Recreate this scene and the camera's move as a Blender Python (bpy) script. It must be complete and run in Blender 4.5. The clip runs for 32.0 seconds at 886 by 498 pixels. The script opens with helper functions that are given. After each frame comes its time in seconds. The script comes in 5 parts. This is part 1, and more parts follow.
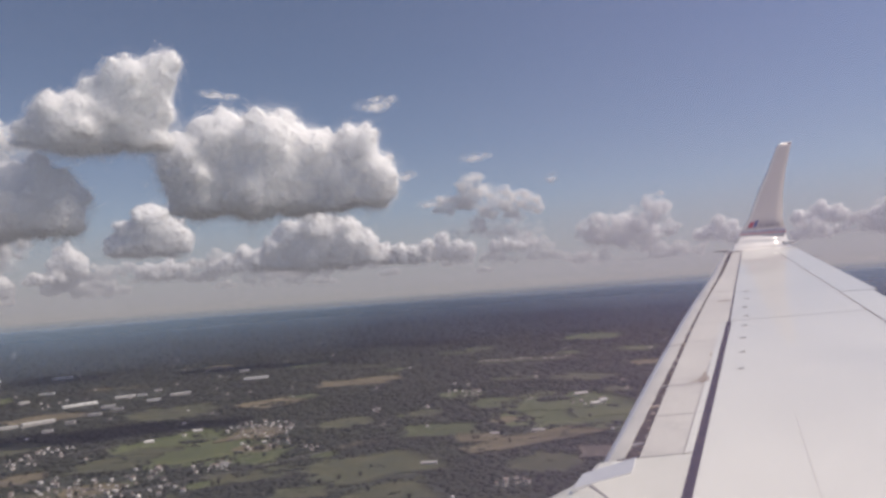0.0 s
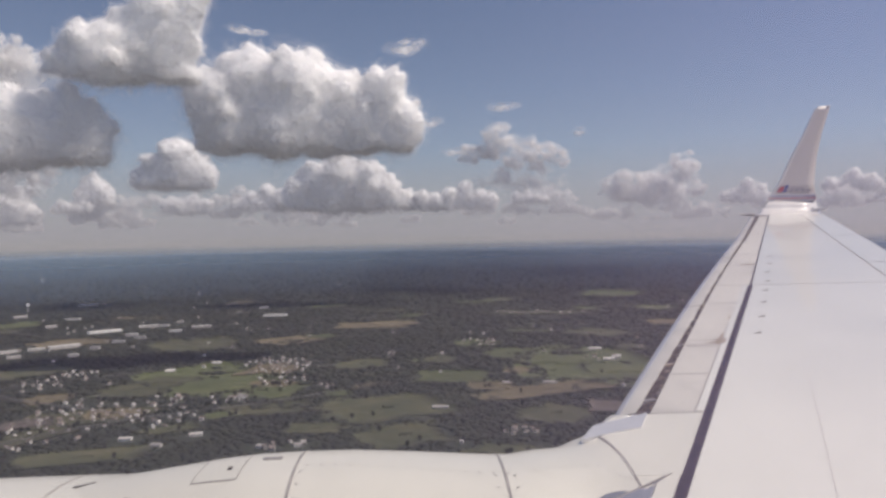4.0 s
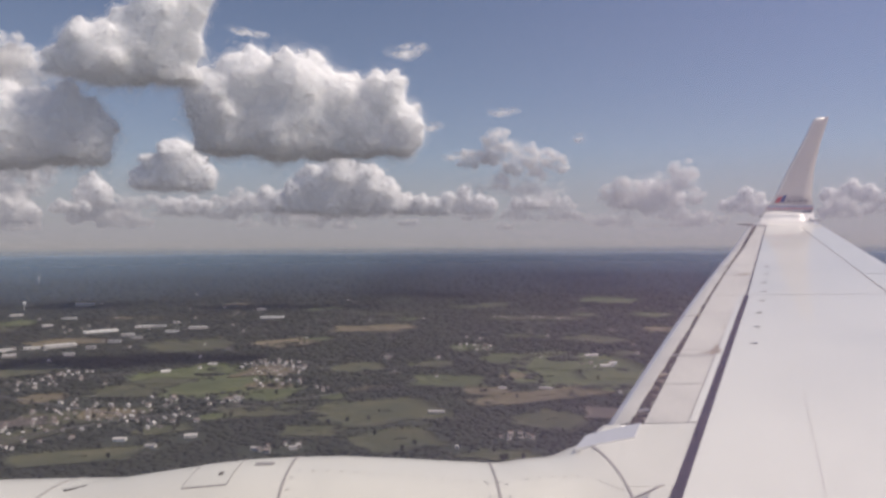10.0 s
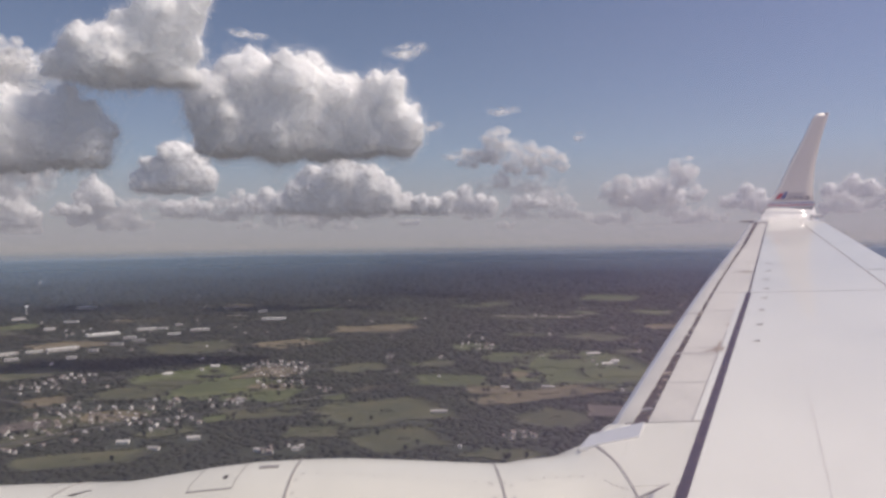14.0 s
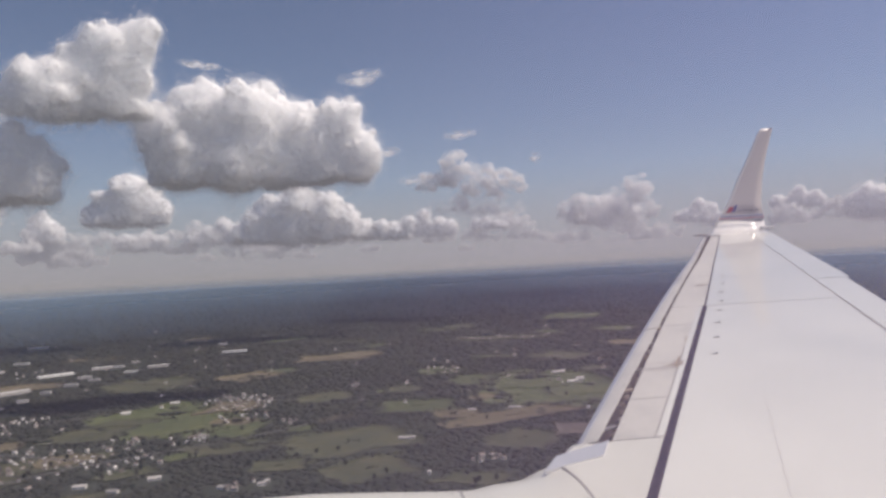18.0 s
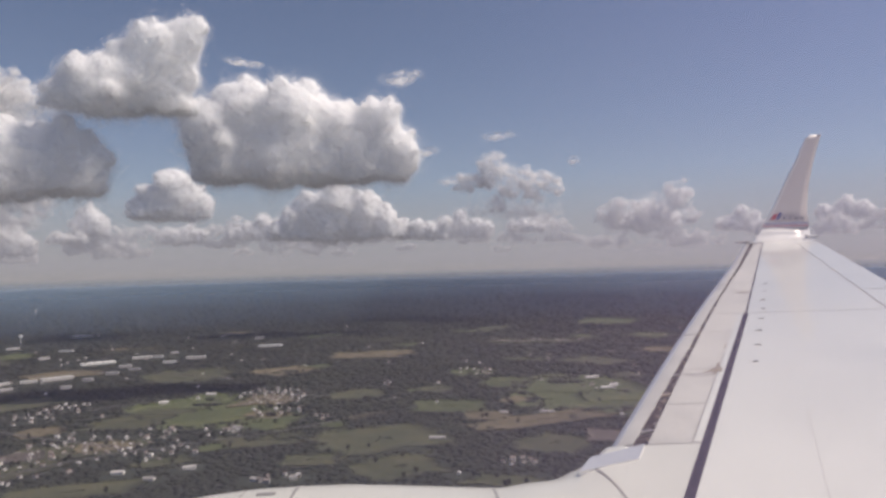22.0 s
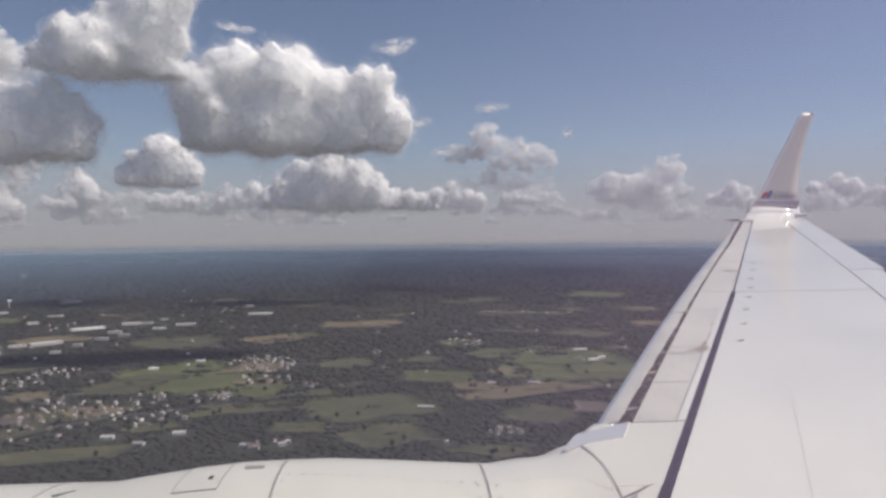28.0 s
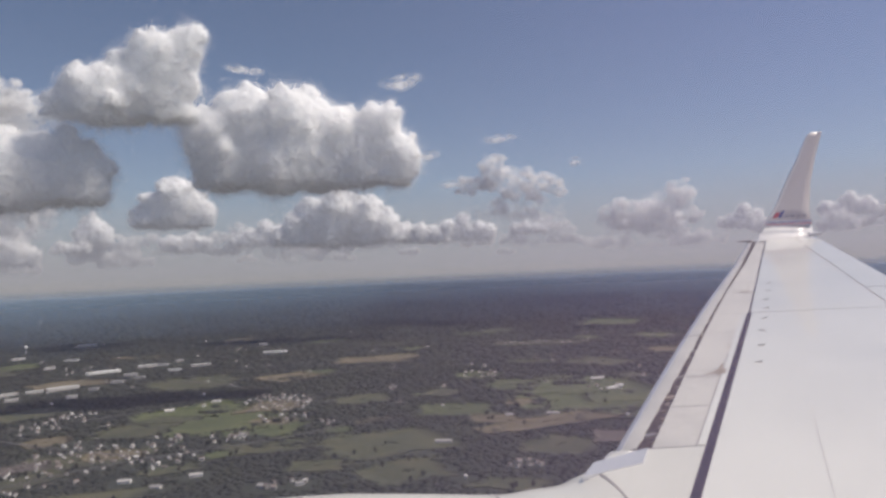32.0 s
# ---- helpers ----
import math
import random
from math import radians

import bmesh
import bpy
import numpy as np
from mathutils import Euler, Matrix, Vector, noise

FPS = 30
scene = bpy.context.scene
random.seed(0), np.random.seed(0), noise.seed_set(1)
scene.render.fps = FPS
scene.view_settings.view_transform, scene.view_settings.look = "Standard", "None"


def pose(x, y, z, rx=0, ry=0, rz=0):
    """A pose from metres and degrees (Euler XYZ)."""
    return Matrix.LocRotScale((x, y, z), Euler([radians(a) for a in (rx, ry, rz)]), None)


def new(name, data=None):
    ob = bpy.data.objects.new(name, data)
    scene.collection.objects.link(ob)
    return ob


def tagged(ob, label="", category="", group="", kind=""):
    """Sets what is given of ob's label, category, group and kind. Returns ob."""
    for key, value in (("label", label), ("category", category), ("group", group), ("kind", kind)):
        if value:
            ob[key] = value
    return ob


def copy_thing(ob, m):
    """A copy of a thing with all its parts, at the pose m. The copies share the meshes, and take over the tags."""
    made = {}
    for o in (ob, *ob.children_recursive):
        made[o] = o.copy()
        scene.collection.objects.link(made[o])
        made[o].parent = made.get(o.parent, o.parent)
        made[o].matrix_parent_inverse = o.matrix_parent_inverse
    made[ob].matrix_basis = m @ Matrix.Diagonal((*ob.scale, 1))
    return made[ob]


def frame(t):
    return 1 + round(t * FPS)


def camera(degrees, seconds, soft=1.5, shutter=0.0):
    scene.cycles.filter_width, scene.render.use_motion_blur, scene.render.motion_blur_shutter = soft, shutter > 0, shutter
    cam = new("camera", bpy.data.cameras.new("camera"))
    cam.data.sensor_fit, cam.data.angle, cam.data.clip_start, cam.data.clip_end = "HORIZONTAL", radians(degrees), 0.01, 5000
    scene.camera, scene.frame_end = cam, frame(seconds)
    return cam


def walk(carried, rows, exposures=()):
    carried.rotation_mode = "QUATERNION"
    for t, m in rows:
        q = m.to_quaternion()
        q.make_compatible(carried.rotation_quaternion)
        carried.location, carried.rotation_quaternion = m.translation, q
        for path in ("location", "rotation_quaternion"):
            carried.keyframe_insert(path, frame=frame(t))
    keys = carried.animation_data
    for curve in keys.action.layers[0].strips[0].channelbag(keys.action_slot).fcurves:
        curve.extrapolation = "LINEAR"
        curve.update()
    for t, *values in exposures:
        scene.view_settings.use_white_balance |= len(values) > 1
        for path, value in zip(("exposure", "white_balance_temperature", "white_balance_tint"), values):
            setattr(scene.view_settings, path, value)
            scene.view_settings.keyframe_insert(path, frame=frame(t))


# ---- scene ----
# Starboard window seat of an airliner at 300 m, looking out over the wing to farmland and cumulus.
# World axes: X aft along the aircraft, Y outboard, Z up; the land lies at z = 0.
ALT = 300.0

cam = camera(65.0, 32.0, soft=3.0)
# seconds, eye offset in metres (aft, outboard, up), turn aft, tilt up and lean in degrees
POSES = (
    (0.0, 0.013, 0.004, 0.001, 4.25, 3.37, -4.25),
    (0.5, 0.012, 0.000, 0.004, 3.67, 3.42, -4.85),
    (1.0, 0.001, -0.002, 0.016, 3.66, 2.23, -4.74),
    (1.5, 0.001, -0.003, 0.006, 3.19, 2.04, -4.05),
    (2.0, -0.018, -0.009, -0.013, 0.90, -0.11, -1.92),
    (2.5, -0.015, -0.009, -0.009, -0.17, -0.42, -3.64),
    (3.0, -0.006, -0.009, -0.022, -1.10, -0.45, -2.35),
    (3.5, 0.000, -0.002, -0.005, 2.22, -1.03, -1.53),
    (4.0, -0.002, -0.002, -0.006, 2.32, -0.78, -1.17),
    (4.5, 0.007, -0.008, -0.012, 1.68, -1.42, 0.53),
    (6.5, 0.005, 0.011, -0.007, 3.02, -2.10, 1.30),
    (7.0, -0.002, -0.007, -0.004, 2.85, -1.71, 0.69),
    (7.5, -0.003, -0.003, 0.002, 2.64, -1.69, 0.68),
    (8.0, 0.001, -0.006, 0.003, 1.66, -1.54, -0.18),
    (8.5, -0.002, -0.008, -0.007, 1.80, -1.09, -0.28),
    (9.0, 0.000, 0.000, 0.000, 2.66, -1.12, 0.00),
    (9.5, 0.006, -0.009, 0.000, 2.55, -0.46, -0.26),
    (10.0, 0.012, -0.002, 0.008, 2.48, -0.41, -0.32),
    (10.5, 0.011, -0.003, 0.015, 2.46, -0.26, -0.69),
    (11.0, 0.010, -0.001, 0.011, 2.74, -0.23, -0.30),
    (11.5, 0.004, -0.003, 0.006, 3.02, 0.04, -0.29),
    (12.0, 0.011, 0.001, -0.000, 2.97, -0.09, -0.62),
    (12.5, 0.007, 0.001, 0.002, 2.51, -0.42, -0.96),
    (13.0, 0.001, -0.010, 0.008, 2.41, -0.13, -0.96),
    (13.5, 0.007, -0.003, 0.014, 2.32, -0.33, -0.94),
    (15.5, 0.003, 0.003, 0.017, 2.82, -0.58, -0.68),
    (16.0, 0.003, -0.002, 0.016, 2.42, -0.94, -0.75),
    (16.5, -0.009, -0.007, -0.012, 2.00, -1.08, -0.69),
    (17.0, -0.009, -0.008, -0.021, 1.45, -1.17, -1.37),
    (17.5, 0.009, 0.006, 0.020, 6.47, 0.16, -1.71),
    (18.0, 0.026, 0.007, 0.030, 5.65, 1.40, -3.13),
    (18.5, 0.016, -0.004, 0.035, 3.38, 0.76, -3.12),
    (19.0, 0.009, -0.011, 0.048, 4.08, -0.07, -2.54),
    (19.5, 0.023, -0.005, 0.031, 3.17, -0.35, -3.01),
    (20.0, 0.025, 0.004, 0.055, 5.75, -1.33, 0.82),
    (20.5, 0.027, -0.002, 0.033, 5.59, -1.73, 0.43),
    (21.0, 0.013, -0.003, 0.012, 2.81, 1.95, -1.36),
    (21.5, 0.008, -0.006, 0.002, 2.06, 1.86, -1.68),
    (22.0, 0.007, -0.002, 0.006, 2.72, 1.58, -1.51),
    (22.5, 0.004, -0.007, 0.013, 1.91, 1.84, -2.10),
    (23.0, -0.007, -0.030, 0.023, 1.26, 1.56, -1.54),
    (23.5, 0.002, -0.003, 0.002, 2.06, 0.41, -2.25),
    (24.0, 0.005, -0.005, -0.013, 0.93, 0.90, -2.96),
    (24.5, 0.002, -0.004, -0.004, 1.61, 0.21, -2.71),
    (26.5, 0.022, 0.010, 0.019, 3.92, -1.00, 0.96),
    (27.0, 0.022, 0.011, 0.029, 3.49, -0.77, 0.44),
    (27.5, 0.022, 0.010, 0.025, 3.63, -0.52, -0.59),
    (28.0, 0.009, -0.004, 0.041, 3.41, -0.81, -0.58),
    (28.5, 0.016, 0.002, 0.002, 1.74, -0.90, -1.73),
    (29.0, 0.020, 0.003, 0.001, 2.74, -0.61, -1.62),
    (29.5, 0.017, 0.005, -0.001, 2.78, -0.74, -1.85),
    (30.0, 0.026, 0.002, 0.002, 2.98, -0.69, -2.14),
    (30.5, 0.027, 0.014, 0.022, 6.05, -1.18, -2.57),
    (31.0, 0.032, 0.006, 0.020, 4.02, 0.57, -2.53),
    (31.5, 0.029, 0.007, 0.020, 3.17, 0.67, -1.96),
    (32.0, 0.027, 0.006, 0.023, 2.49, 1.86, -2.48),
)

walk(cam, [(t, pose(x, y, ALT + z, 90 + tilt, 0, -turn) @ pose(0, 0, 0, 0, 0, lean))
           for t, x, y, z, turn, tilt, lean in POSES],
     exposures=[(0, -0.05, 7100, 16), (2, -0.05, 7100, 16.5), (24.5, -0.05, 7100, 16.5), (27, -0.05, 6950, 13.5), (32, -0.05, 6950, 13.5)])

# ---- light ----
SUN_EL, SUN_AZ = radians(53), radians(97)     # azimuth from the wing's outboard axis towards the tail
world = bpy.data.worlds.new("sky")
scene.world = world
world.use_nodes = True
wn, wl = world.node_tree.nodes, world.node_tree.links
sky = wn.new("ShaderNodeTexSky")
sky.sky_type, sky.sun_disc = "NISHITA", False
sky.sun_elevation, sky.sun_rotation = SUN_EL, SUN_AZ
sky.altitude, sky.air_density, sky.dust_density, sky.ozone_density = 600, 1.0, 0.0, 3.6
wn["Background"].inputs["Strength"].default_value = 0.077
wl.new(sky.outputs[0], wn["Background"].inputs["Color"])
sun_dir = Vector((math.sin(SUN_AZ) * math.cos(SUN_EL), math.cos(SUN_AZ) * math.cos(SUN_EL), math.sin(SUN_EL)))
sun = new("sun", bpy.data.lights.new("sun", "SUN"))
sun.data.energy, sun.data.angle, sun.data.color = 3.95, radians(0.53), (1.0, 0.955, 0.87)
sun.matrix_world = Matrix.Translation((0, 0, 900)) @ sun_dir.to_track_quat("Z", "Y").to_matrix().to_4x4()


# ---- materials ----
def material(name, colors, scale=1.0, rough=0.5, metal=0.0, bump=0.0, bump_scale=None, fine=0.35, random_tone=0.0, spots=None, stretch=None):
    """Procedural surface: two noise scales blend the colours, with bump and a roughness that varies."""
    m = bpy.data.materials.new(name)
    m.use_nodes = True
    n, l = m.node_tree.nodes, m.node_tree.links
    b = n["Principled BSDF"]
    b.inputs["Metallic"].default_value = metal
    co = n.new("ShaderNodeTexCoord")
    mp = n.new("ShaderNodeMapping")
    l.new(co.outputs["Object"], mp.inputs["Vector"])
    if stretch:
        mp.inputs["Scale"].default_value = stretch
    big, small = n.new("ShaderNodeTexNoise"), n.new("ShaderNodeTexNoise")
    for tex, s, d in ((big, scale, 4), (small, scale * 9, 3)):
        tex.inputs["Scale"].default_value, tex.inputs["Detail"].default_value = s, d
        l.new(mp.outputs["Vector"], tex.inputs["Vector"])
    mix = n.new("ShaderNodeMix")
    mix.inputs["Factor"].default_value = fine
    l.new(big.outputs["Fac"], mix.inputs["A"])
    l.new(small.outputs["Fac"], mix.inputs["B"])
    ramp = n.new("ShaderNodeValToRGB")
    el = ramp.color_ramp.elements
    while len(el) < len(colors):
        el.new(0.5)
    for k, c in enumerate(colors):
        el[k].position = 0.32 + 0.36 * k / max(1, len(colors) - 1)
        el[k].color = (*c, 1)
    l.new(mix.outputs["Result"], ramp.inputs["Fac"])
    out = ramp.outputs["Color"]
    if random_tone:
        info = n.new("ShaderNodeObjectInfo")
        hsv = n.new("ShaderNodeHueSaturation")
        rng = n.new("ShaderNodeMapRange")
        rng.inputs["To Min"].default_value, rng.inputs["To Max"].default_value = 1 - random_tone, 1 + random_tone
        l.new(info.outputs["Random"], rng.inputs["Value"])
        l.new(rng.outputs["Result"], hsv.inputs["Value"])
        l.new(out, hsv.inputs["Color"])
        out = hsv.outputs["Color"]
    l.new(out, b.inputs["Base Color"])
    rr = n.new("ShaderNodeMapRange")
    rr.inputs["To Min"].default_value, rr.inputs["To Max"].default_value = max(0.02, rough - 0.12), min(1, rough + 0.12)
    l.new(big.outputs["Fac"], rr.inputs["Value"])
    l.new(rr.outputs["Result"], b.inputs["Roughness"])
    if bump:
        bn = n.new("ShaderNodeBump")
        bt = n.new("ShaderNodeTexNoise")
        bt.inputs["Scale"].default_value, bt.inputs["Detail"].default_value = bump_scale or scale * 6, 5
        l.new(mp.outputs["Vector"], bt.inputs["Vector"])
        bn.inputs["Strength"].default_value, bn.inputs["Distance"].default_value = bump, 1.0 / (bump_scale or scale * 6)
        l.new(bt.outputs["Fac"], bn.inputs["Height"])
        l.new(bn.outputs["Normal"], b.inputs["Normal"])
    return m


def island_tone(m, low, high):
    """Vary a joined mesh's tone from piece to piece."""
    n, l = m.node_tree.nodes, m.node_tree.links
    geo, hsv, rng = n.new("ShaderNodeNewGeometry"), n.new("ShaderNodeHueSaturation"), n.new("ShaderNodeMapRange")
    rng.inputs["To Min"].default_value, rng.inputs["To Max"].default_value = low, high
    old = n["Principled BSDF"].inputs["Base Color"].links[0].from_socket
    l.new(geo.outputs["Random Per Island"], rng.inputs["Value"])
    l.new(rng.outputs["Result"], hsv.inputs["Value"])
    l.new(old, hsv.inputs["Color"])
    l.new(hsv.outputs["Color"], n["Principled BSDF"].inputs["Base Color"])
    return m


M_WING = material("wing grey paint", [(0.645, 0.645, 0.595), (0.69, 0.687, 0.635), (0.725, 0.722, 0.67)], 0.7, 0.36, bump=0.02, bump_scale=3)
M_SLAT = material("slat paint worn", [(0.45, 0.44, 0.41), (0.545, 0.53, 0.495), (0.61, 0.595, 0.555)], 2.2, 0.5, 0.1, bump=0.03, bump_scale=12)
M_NOSE = material("polished leading edge", [(0.62, 0.63, 0.65), (0.70, 0.71, 0.73)], 3, 0.40, 0.45)
M_COWL = material("cowl white paint", [(0.60, 0.595, 0.535), (0.645, 0.635, 0.58), (0.68, 0.668, 0.61)], 1.1, 0.34, bump=0.015, bump_scale=5)
M_SEAL = material("dark rubber seal", [(0.022, 0.019, 0.032), (0.042, 0.038, 0.056)], 8, 0.88)
M_SEAL.node_tree.nodes["Principled BSDF"].inputs["Specular IOR Level"].default_value = 0.2
M_GAP = material("oily gap", [(0.02, 0.015, 0.015), (0.06, 0.045, 0.04)], 9, 0.9)
M_FAINT = material("fine panel seam", [(0.38, 0.365, 0.35), (0.46, 0.44, 0.42)], 10, 0.6)
M_SEAM = material("panel seam", [(0.22, 0.21, 0.21), (0.34, 0.32, 0.31)], 10, 0.7)
M_OIL = material("brown oil film", [(0.20, 0.16, 0.12), (0.30, 0.25, 0.20), (0.40, 0.36, 0.31)], 14, 0.55)
M_STEEL = material("dull steel", [(0.30, 0.29, 0.28), (0.45, 0.43, 0.41)], 20, 0.45, 0.7)
M_WHITE = material("gloss white paint", [(0.72, 0.71, 0.69), (0.78, 0.77, 0.75)], 2, 0.14)
for glossy, coat in ((M_WING, 0.55), (M_WHITE, 1.0), (M_COWL, 0.3)):
    glossy.node_tree.nodes["Principled BSDF"].inputs["Coat Weight"].default_value = coat
    glossy.node_tree.nodes["Principled BSDF"].inputs["Coat Roughness"].default_value = 0.07

M_LETGREY = material("winglet grey paint", [(0.60, 0.555, 0.53), (0.65, 0.60, 0.575)], 1.2, 0.45)
M_RED = material("red stripe paint", [(0.45, 0.05, 0.05), (0.52, 0.07, 0.06)], 5, 0.4)
M_BLUE = material("blue stripe paint", [(0.06, 0.08, 0.22), (0.08, 0.11, 0.28)], 5, 0.4)
M_LETTER = material("faded lettering", [(0.26, 0.25, 0.27), (0.32, 0.31, 0.33)], 5, 0.5)


# ---- mesh helpers ----
def mesh(name, verts, faces, smooth=True):
    me = bpy.data.meshes.new(name)
    me.from_pydata([tuple(v) for v in verts], [], [tuple(f) for f in faces])
    me.update()
    if smooth:
        me.polygons.foreach_set("use_smooth", np.ones(len(me.polygons), bool))
    return me


def link(name, me, mat, parent=None, label="", kind=""):
    ob = new(name, me)
    if mat and not me.materials:
        me.materials.append(mat)
    if parent:
        ob.parent = parent
    return tagged(ob, label, kind=kind)


def grid_faces(nu, nv, base=0, flip=False, close=False):
    out = []
    for i in range(nu - 1):
        for j in range(nv if close else nv - 1):
            k = (j + 1) % nv
            q = (base + i * nv + j, base + i * nv + k, base + (i + 1) * nv + k, base + (i + 1) * nv + j)
            out.append(q[::-1] if flip else q)
    return out


def slab(top, nu, nv, thick):
    """A closed plate: a grid of points and the same grid lowered by thick."""
    n = nu * nv
    verts = list(top) + [(x, y, z - thick) for x, y, z in top]
    faces = grid_faces(nu, nv) + grid_faces(nu, nv, n, True)
    rim = [i * nv for i in range(nu)] + [(nu - 1) * nv + j for j in range(1, nv)]
    rim += [i * nv + nv - 1 for i in range(nu - 2, -1, -1)] + [j for j in range(nv - 2, 0, -1)]
    for a, b in zip(rim, rim[1:] + rim[:1]):
        faces.append((a, a + n, b + n, b))
    return verts, faces


def loft(rings, caps=True):
    nv = len(rings[0])
    verts = [p for r in rings for p in r]
    faces = grid_faces(len(rings), nv, close=True)
    if caps:
        faces += [tuple(range(nv))[::-1], tuple(range(len(verts) - nv, len(verts)))]
    return verts, faces


# ---- the aircraft: wing planform in metres from the seat ----
plane = new("airliner")
plane.location = (0, 0, ALT)
tagged(plane, "white and grey twin-engine airliner in flight, wing clean", "airplane")


def x_le(y):
    return 1.05 + (y - 3.86) * 0.566 - 0.055 * max(0.0, math.sin(math.pi * (y - 3.6) / 8))


def x_seal(y):
    return 1.14 + 0.562 * (y - 2.99) if y < 7.55 else 3.703 + 0.547 * (y - 7.55)


def x_hinge(y):
    return 5.43 + 0.432 * (y - 7.8)


def x_te(y):
    if y > 8.92:                            # the outboard part ends in a small step
        return 6.46 + 0.432 * (y - 8.92)
    return 6.40 + 0.455 * (y - 8.92) if y > 6 else 5.07 + 0.20 * (6 - y)


def z_top(x, y):
    u = max(0.0, x - x_le(y))
    return 0.42 + 0.125 * (y - 15.6) - 0.035 * max(0.0, 1 - u / 0.22) ** 2


def panel(name, y0, y1, xa, xb, mat, parent, lift=0.0, thick=0.012, ny=12, nx=5, label=""):
    top = []
    for i in range(ny):
        y = y0 + (y1 - y0) * i / (ny - 1)
        for j in range(nx):
            x = xa(y) + (xb(y) - xa(y)) * j / (nx - 1)
            top.append((x, y, z_top(x, y) + lift))
    return link(name, mesh(name, *slab(top, ny, nx, thick), smooth=False), mat, parent, label)


def wing_ring(y):
    a, b = x_le(y) + (0.02 if y > 3.3 else 0.52), x_te(y) - 0.01
    c = b - a
    t = 0.03 + 0.105 * c
    up = [(a + c * s, y, z_top(a + c * s, y) - 0.016) for s in (0.0, 0.02, 0.06, 0.15, 0.35, 0.6, 0.85, 1.0)]
    low = [(a + c * s, y, z_top(a + c * s, y) - 0.02 - t * d) for s, d in
           ((0.9, 0.15), (0.7, 0.55), (0.45, 0.95), (0.25, 1.0), (0.1, 0.8), (0.02, 0.45), (-0.008, 0.2))]
    return up + low


wing = link("wing", mesh("wing", *loft([wing_ring(-0.6 + 16.3 * k / 28) for k in range(29)])), M_GAP, plane, "light grey swept wing with dark panel gaps")
panel("upper_skin", -0.5, 7.585, lambda y: x_seal(y) + 0.03, x_hinge, M_WING, wing, 0, ny=20)
panel("upper_skin", 7.60, 15.66, lambda y: x_seal(y) + 0.012, x_hinge, M_WING, wing, 0, ny=20)
panel("seal_strip", -0.5, 7.59, lambda y: x_seal(y) - 0.034, lambda y: x_seal(y) + 0.034, M_SEAL, wing, -0.004, ny=20, nx=2, label="dark rubber seal strip")
panel("seal_strip", 7.59, 15.6, lambda y: x_seal(y) - 0.012, lambda y: x_seal(y) + 0.014, M_SEAL, wing, -0.004, ny=20, nx=2, label="thin dark seal strip")
for y0, y1 in ((3.96, 7.59), (7.60, 11.6), (11.61, 15.2)):
    panel("fixed_leading_edge", y0, y1, lambda y: x_le(y) + 0.216 + 0.026 * max(0.0, 1 - (y - 4) / 5), lambda y: x_seal(y) - (0.03 if y < 7.595 else 0.012), M_SLAT, wing, 0, ny=10, label="streaked grey leading-edge panel")
panel("fixed_leading_edge", 3.2, 3.95, lambda y: max(x_le(y) + 0.06, 1.0), lambda y: x_seal(y) - 0.03, M_COWL, wing, 0.0, ny=8)
# slats with a polished nose
for y0, y1 in ((3.98, 6.65), (6.68, 9.6), (9.63, 12.5), (12.53, 15.35)):
    top, nose = [], []
    for k in range(10):
        y = y0 + (y1 - y0) * k / 9
        a = x_le(y)
        w = min(0.182, 0.150 + 0.016 * (y - 4)) - 0.011 * max(0.0, y - 9)
        top += [(a + w * s, y, z_top(a + w * s, y)) for s in (0.36, 0.55, 0.75, 1)]
        nose.append([(a + w * s, y, z_top(a + w * s, y) + d) for s, d in
                     ((0.9, -0.012), (0.37, -0.001), (0.18, -0.006), (0.04, -0.012), (-0.02, -0.03), (-0.03, -0.05), (0.02, -0.075), (0.2, -0.09), (0.6, -0.08), (0.9, -0.03))])
    ob = link("slat", mesh("slat", *slab(top, 10, 4, 0.010), smooth=False), M_SLAT, wing, "retracted leading-edge slat, worn grey paint")
    link("slat_nose", mesh("slat_nose", *loft(nose)), M_NOSE, ob, "rounded bare metal slat nose")
    # uneven rear edge: sealant lips of varied length and width
    chip = random.Random(round(y0 * 7))
    y = y0 + 0.1
    while y < y1 - 0.3:
        d, v = chip.uniform(0.10, 0.34), chip.uniform(0.005, 0.016) * (1.0 if y < 9 else 0.6)
        w = min(0.182, 0.150 + 0.016 * (y - 4)) - 0.011 * max(0.0, y - 9)
        pts = [(x_le(y + q) + w + e, y + q, z_top(x_le(y + q) + w, y + q) - 0.003) for q, e1 in ((0, 0.3), (0.2 * d, 1), (0.8 * d, 0.8), (d, 0.2)) for e in (-0.004, v * e1)]
        link("sealant_lip", mesh("sealant_lip", *slab(pts, 4, 2, 0.006), smooth=False), M_SLAT, ob)
        y += d + chip.uniform(0.08, 0.5)
for k in range(15):
    y = 4.18 + 0.62 * k + 0.09 * math.sin(k * 2.3)
    s = 0.05 - 0.0012 * k
    a = x_le(y)
    pts = [(a + 0.155 + 0.085 * j, y + s * i + 0.04 * j, z_top(a + 0.2, y) - 0.008) for i in (-0.5, 0.5) for j in (0, 1)]
    link("slat_bracket", mesh("slat_bracket", *slab(pts, 2, 2, 0.02), smooth=False), M_OIL if k % 3 == 1 else M_STEEL, wing)
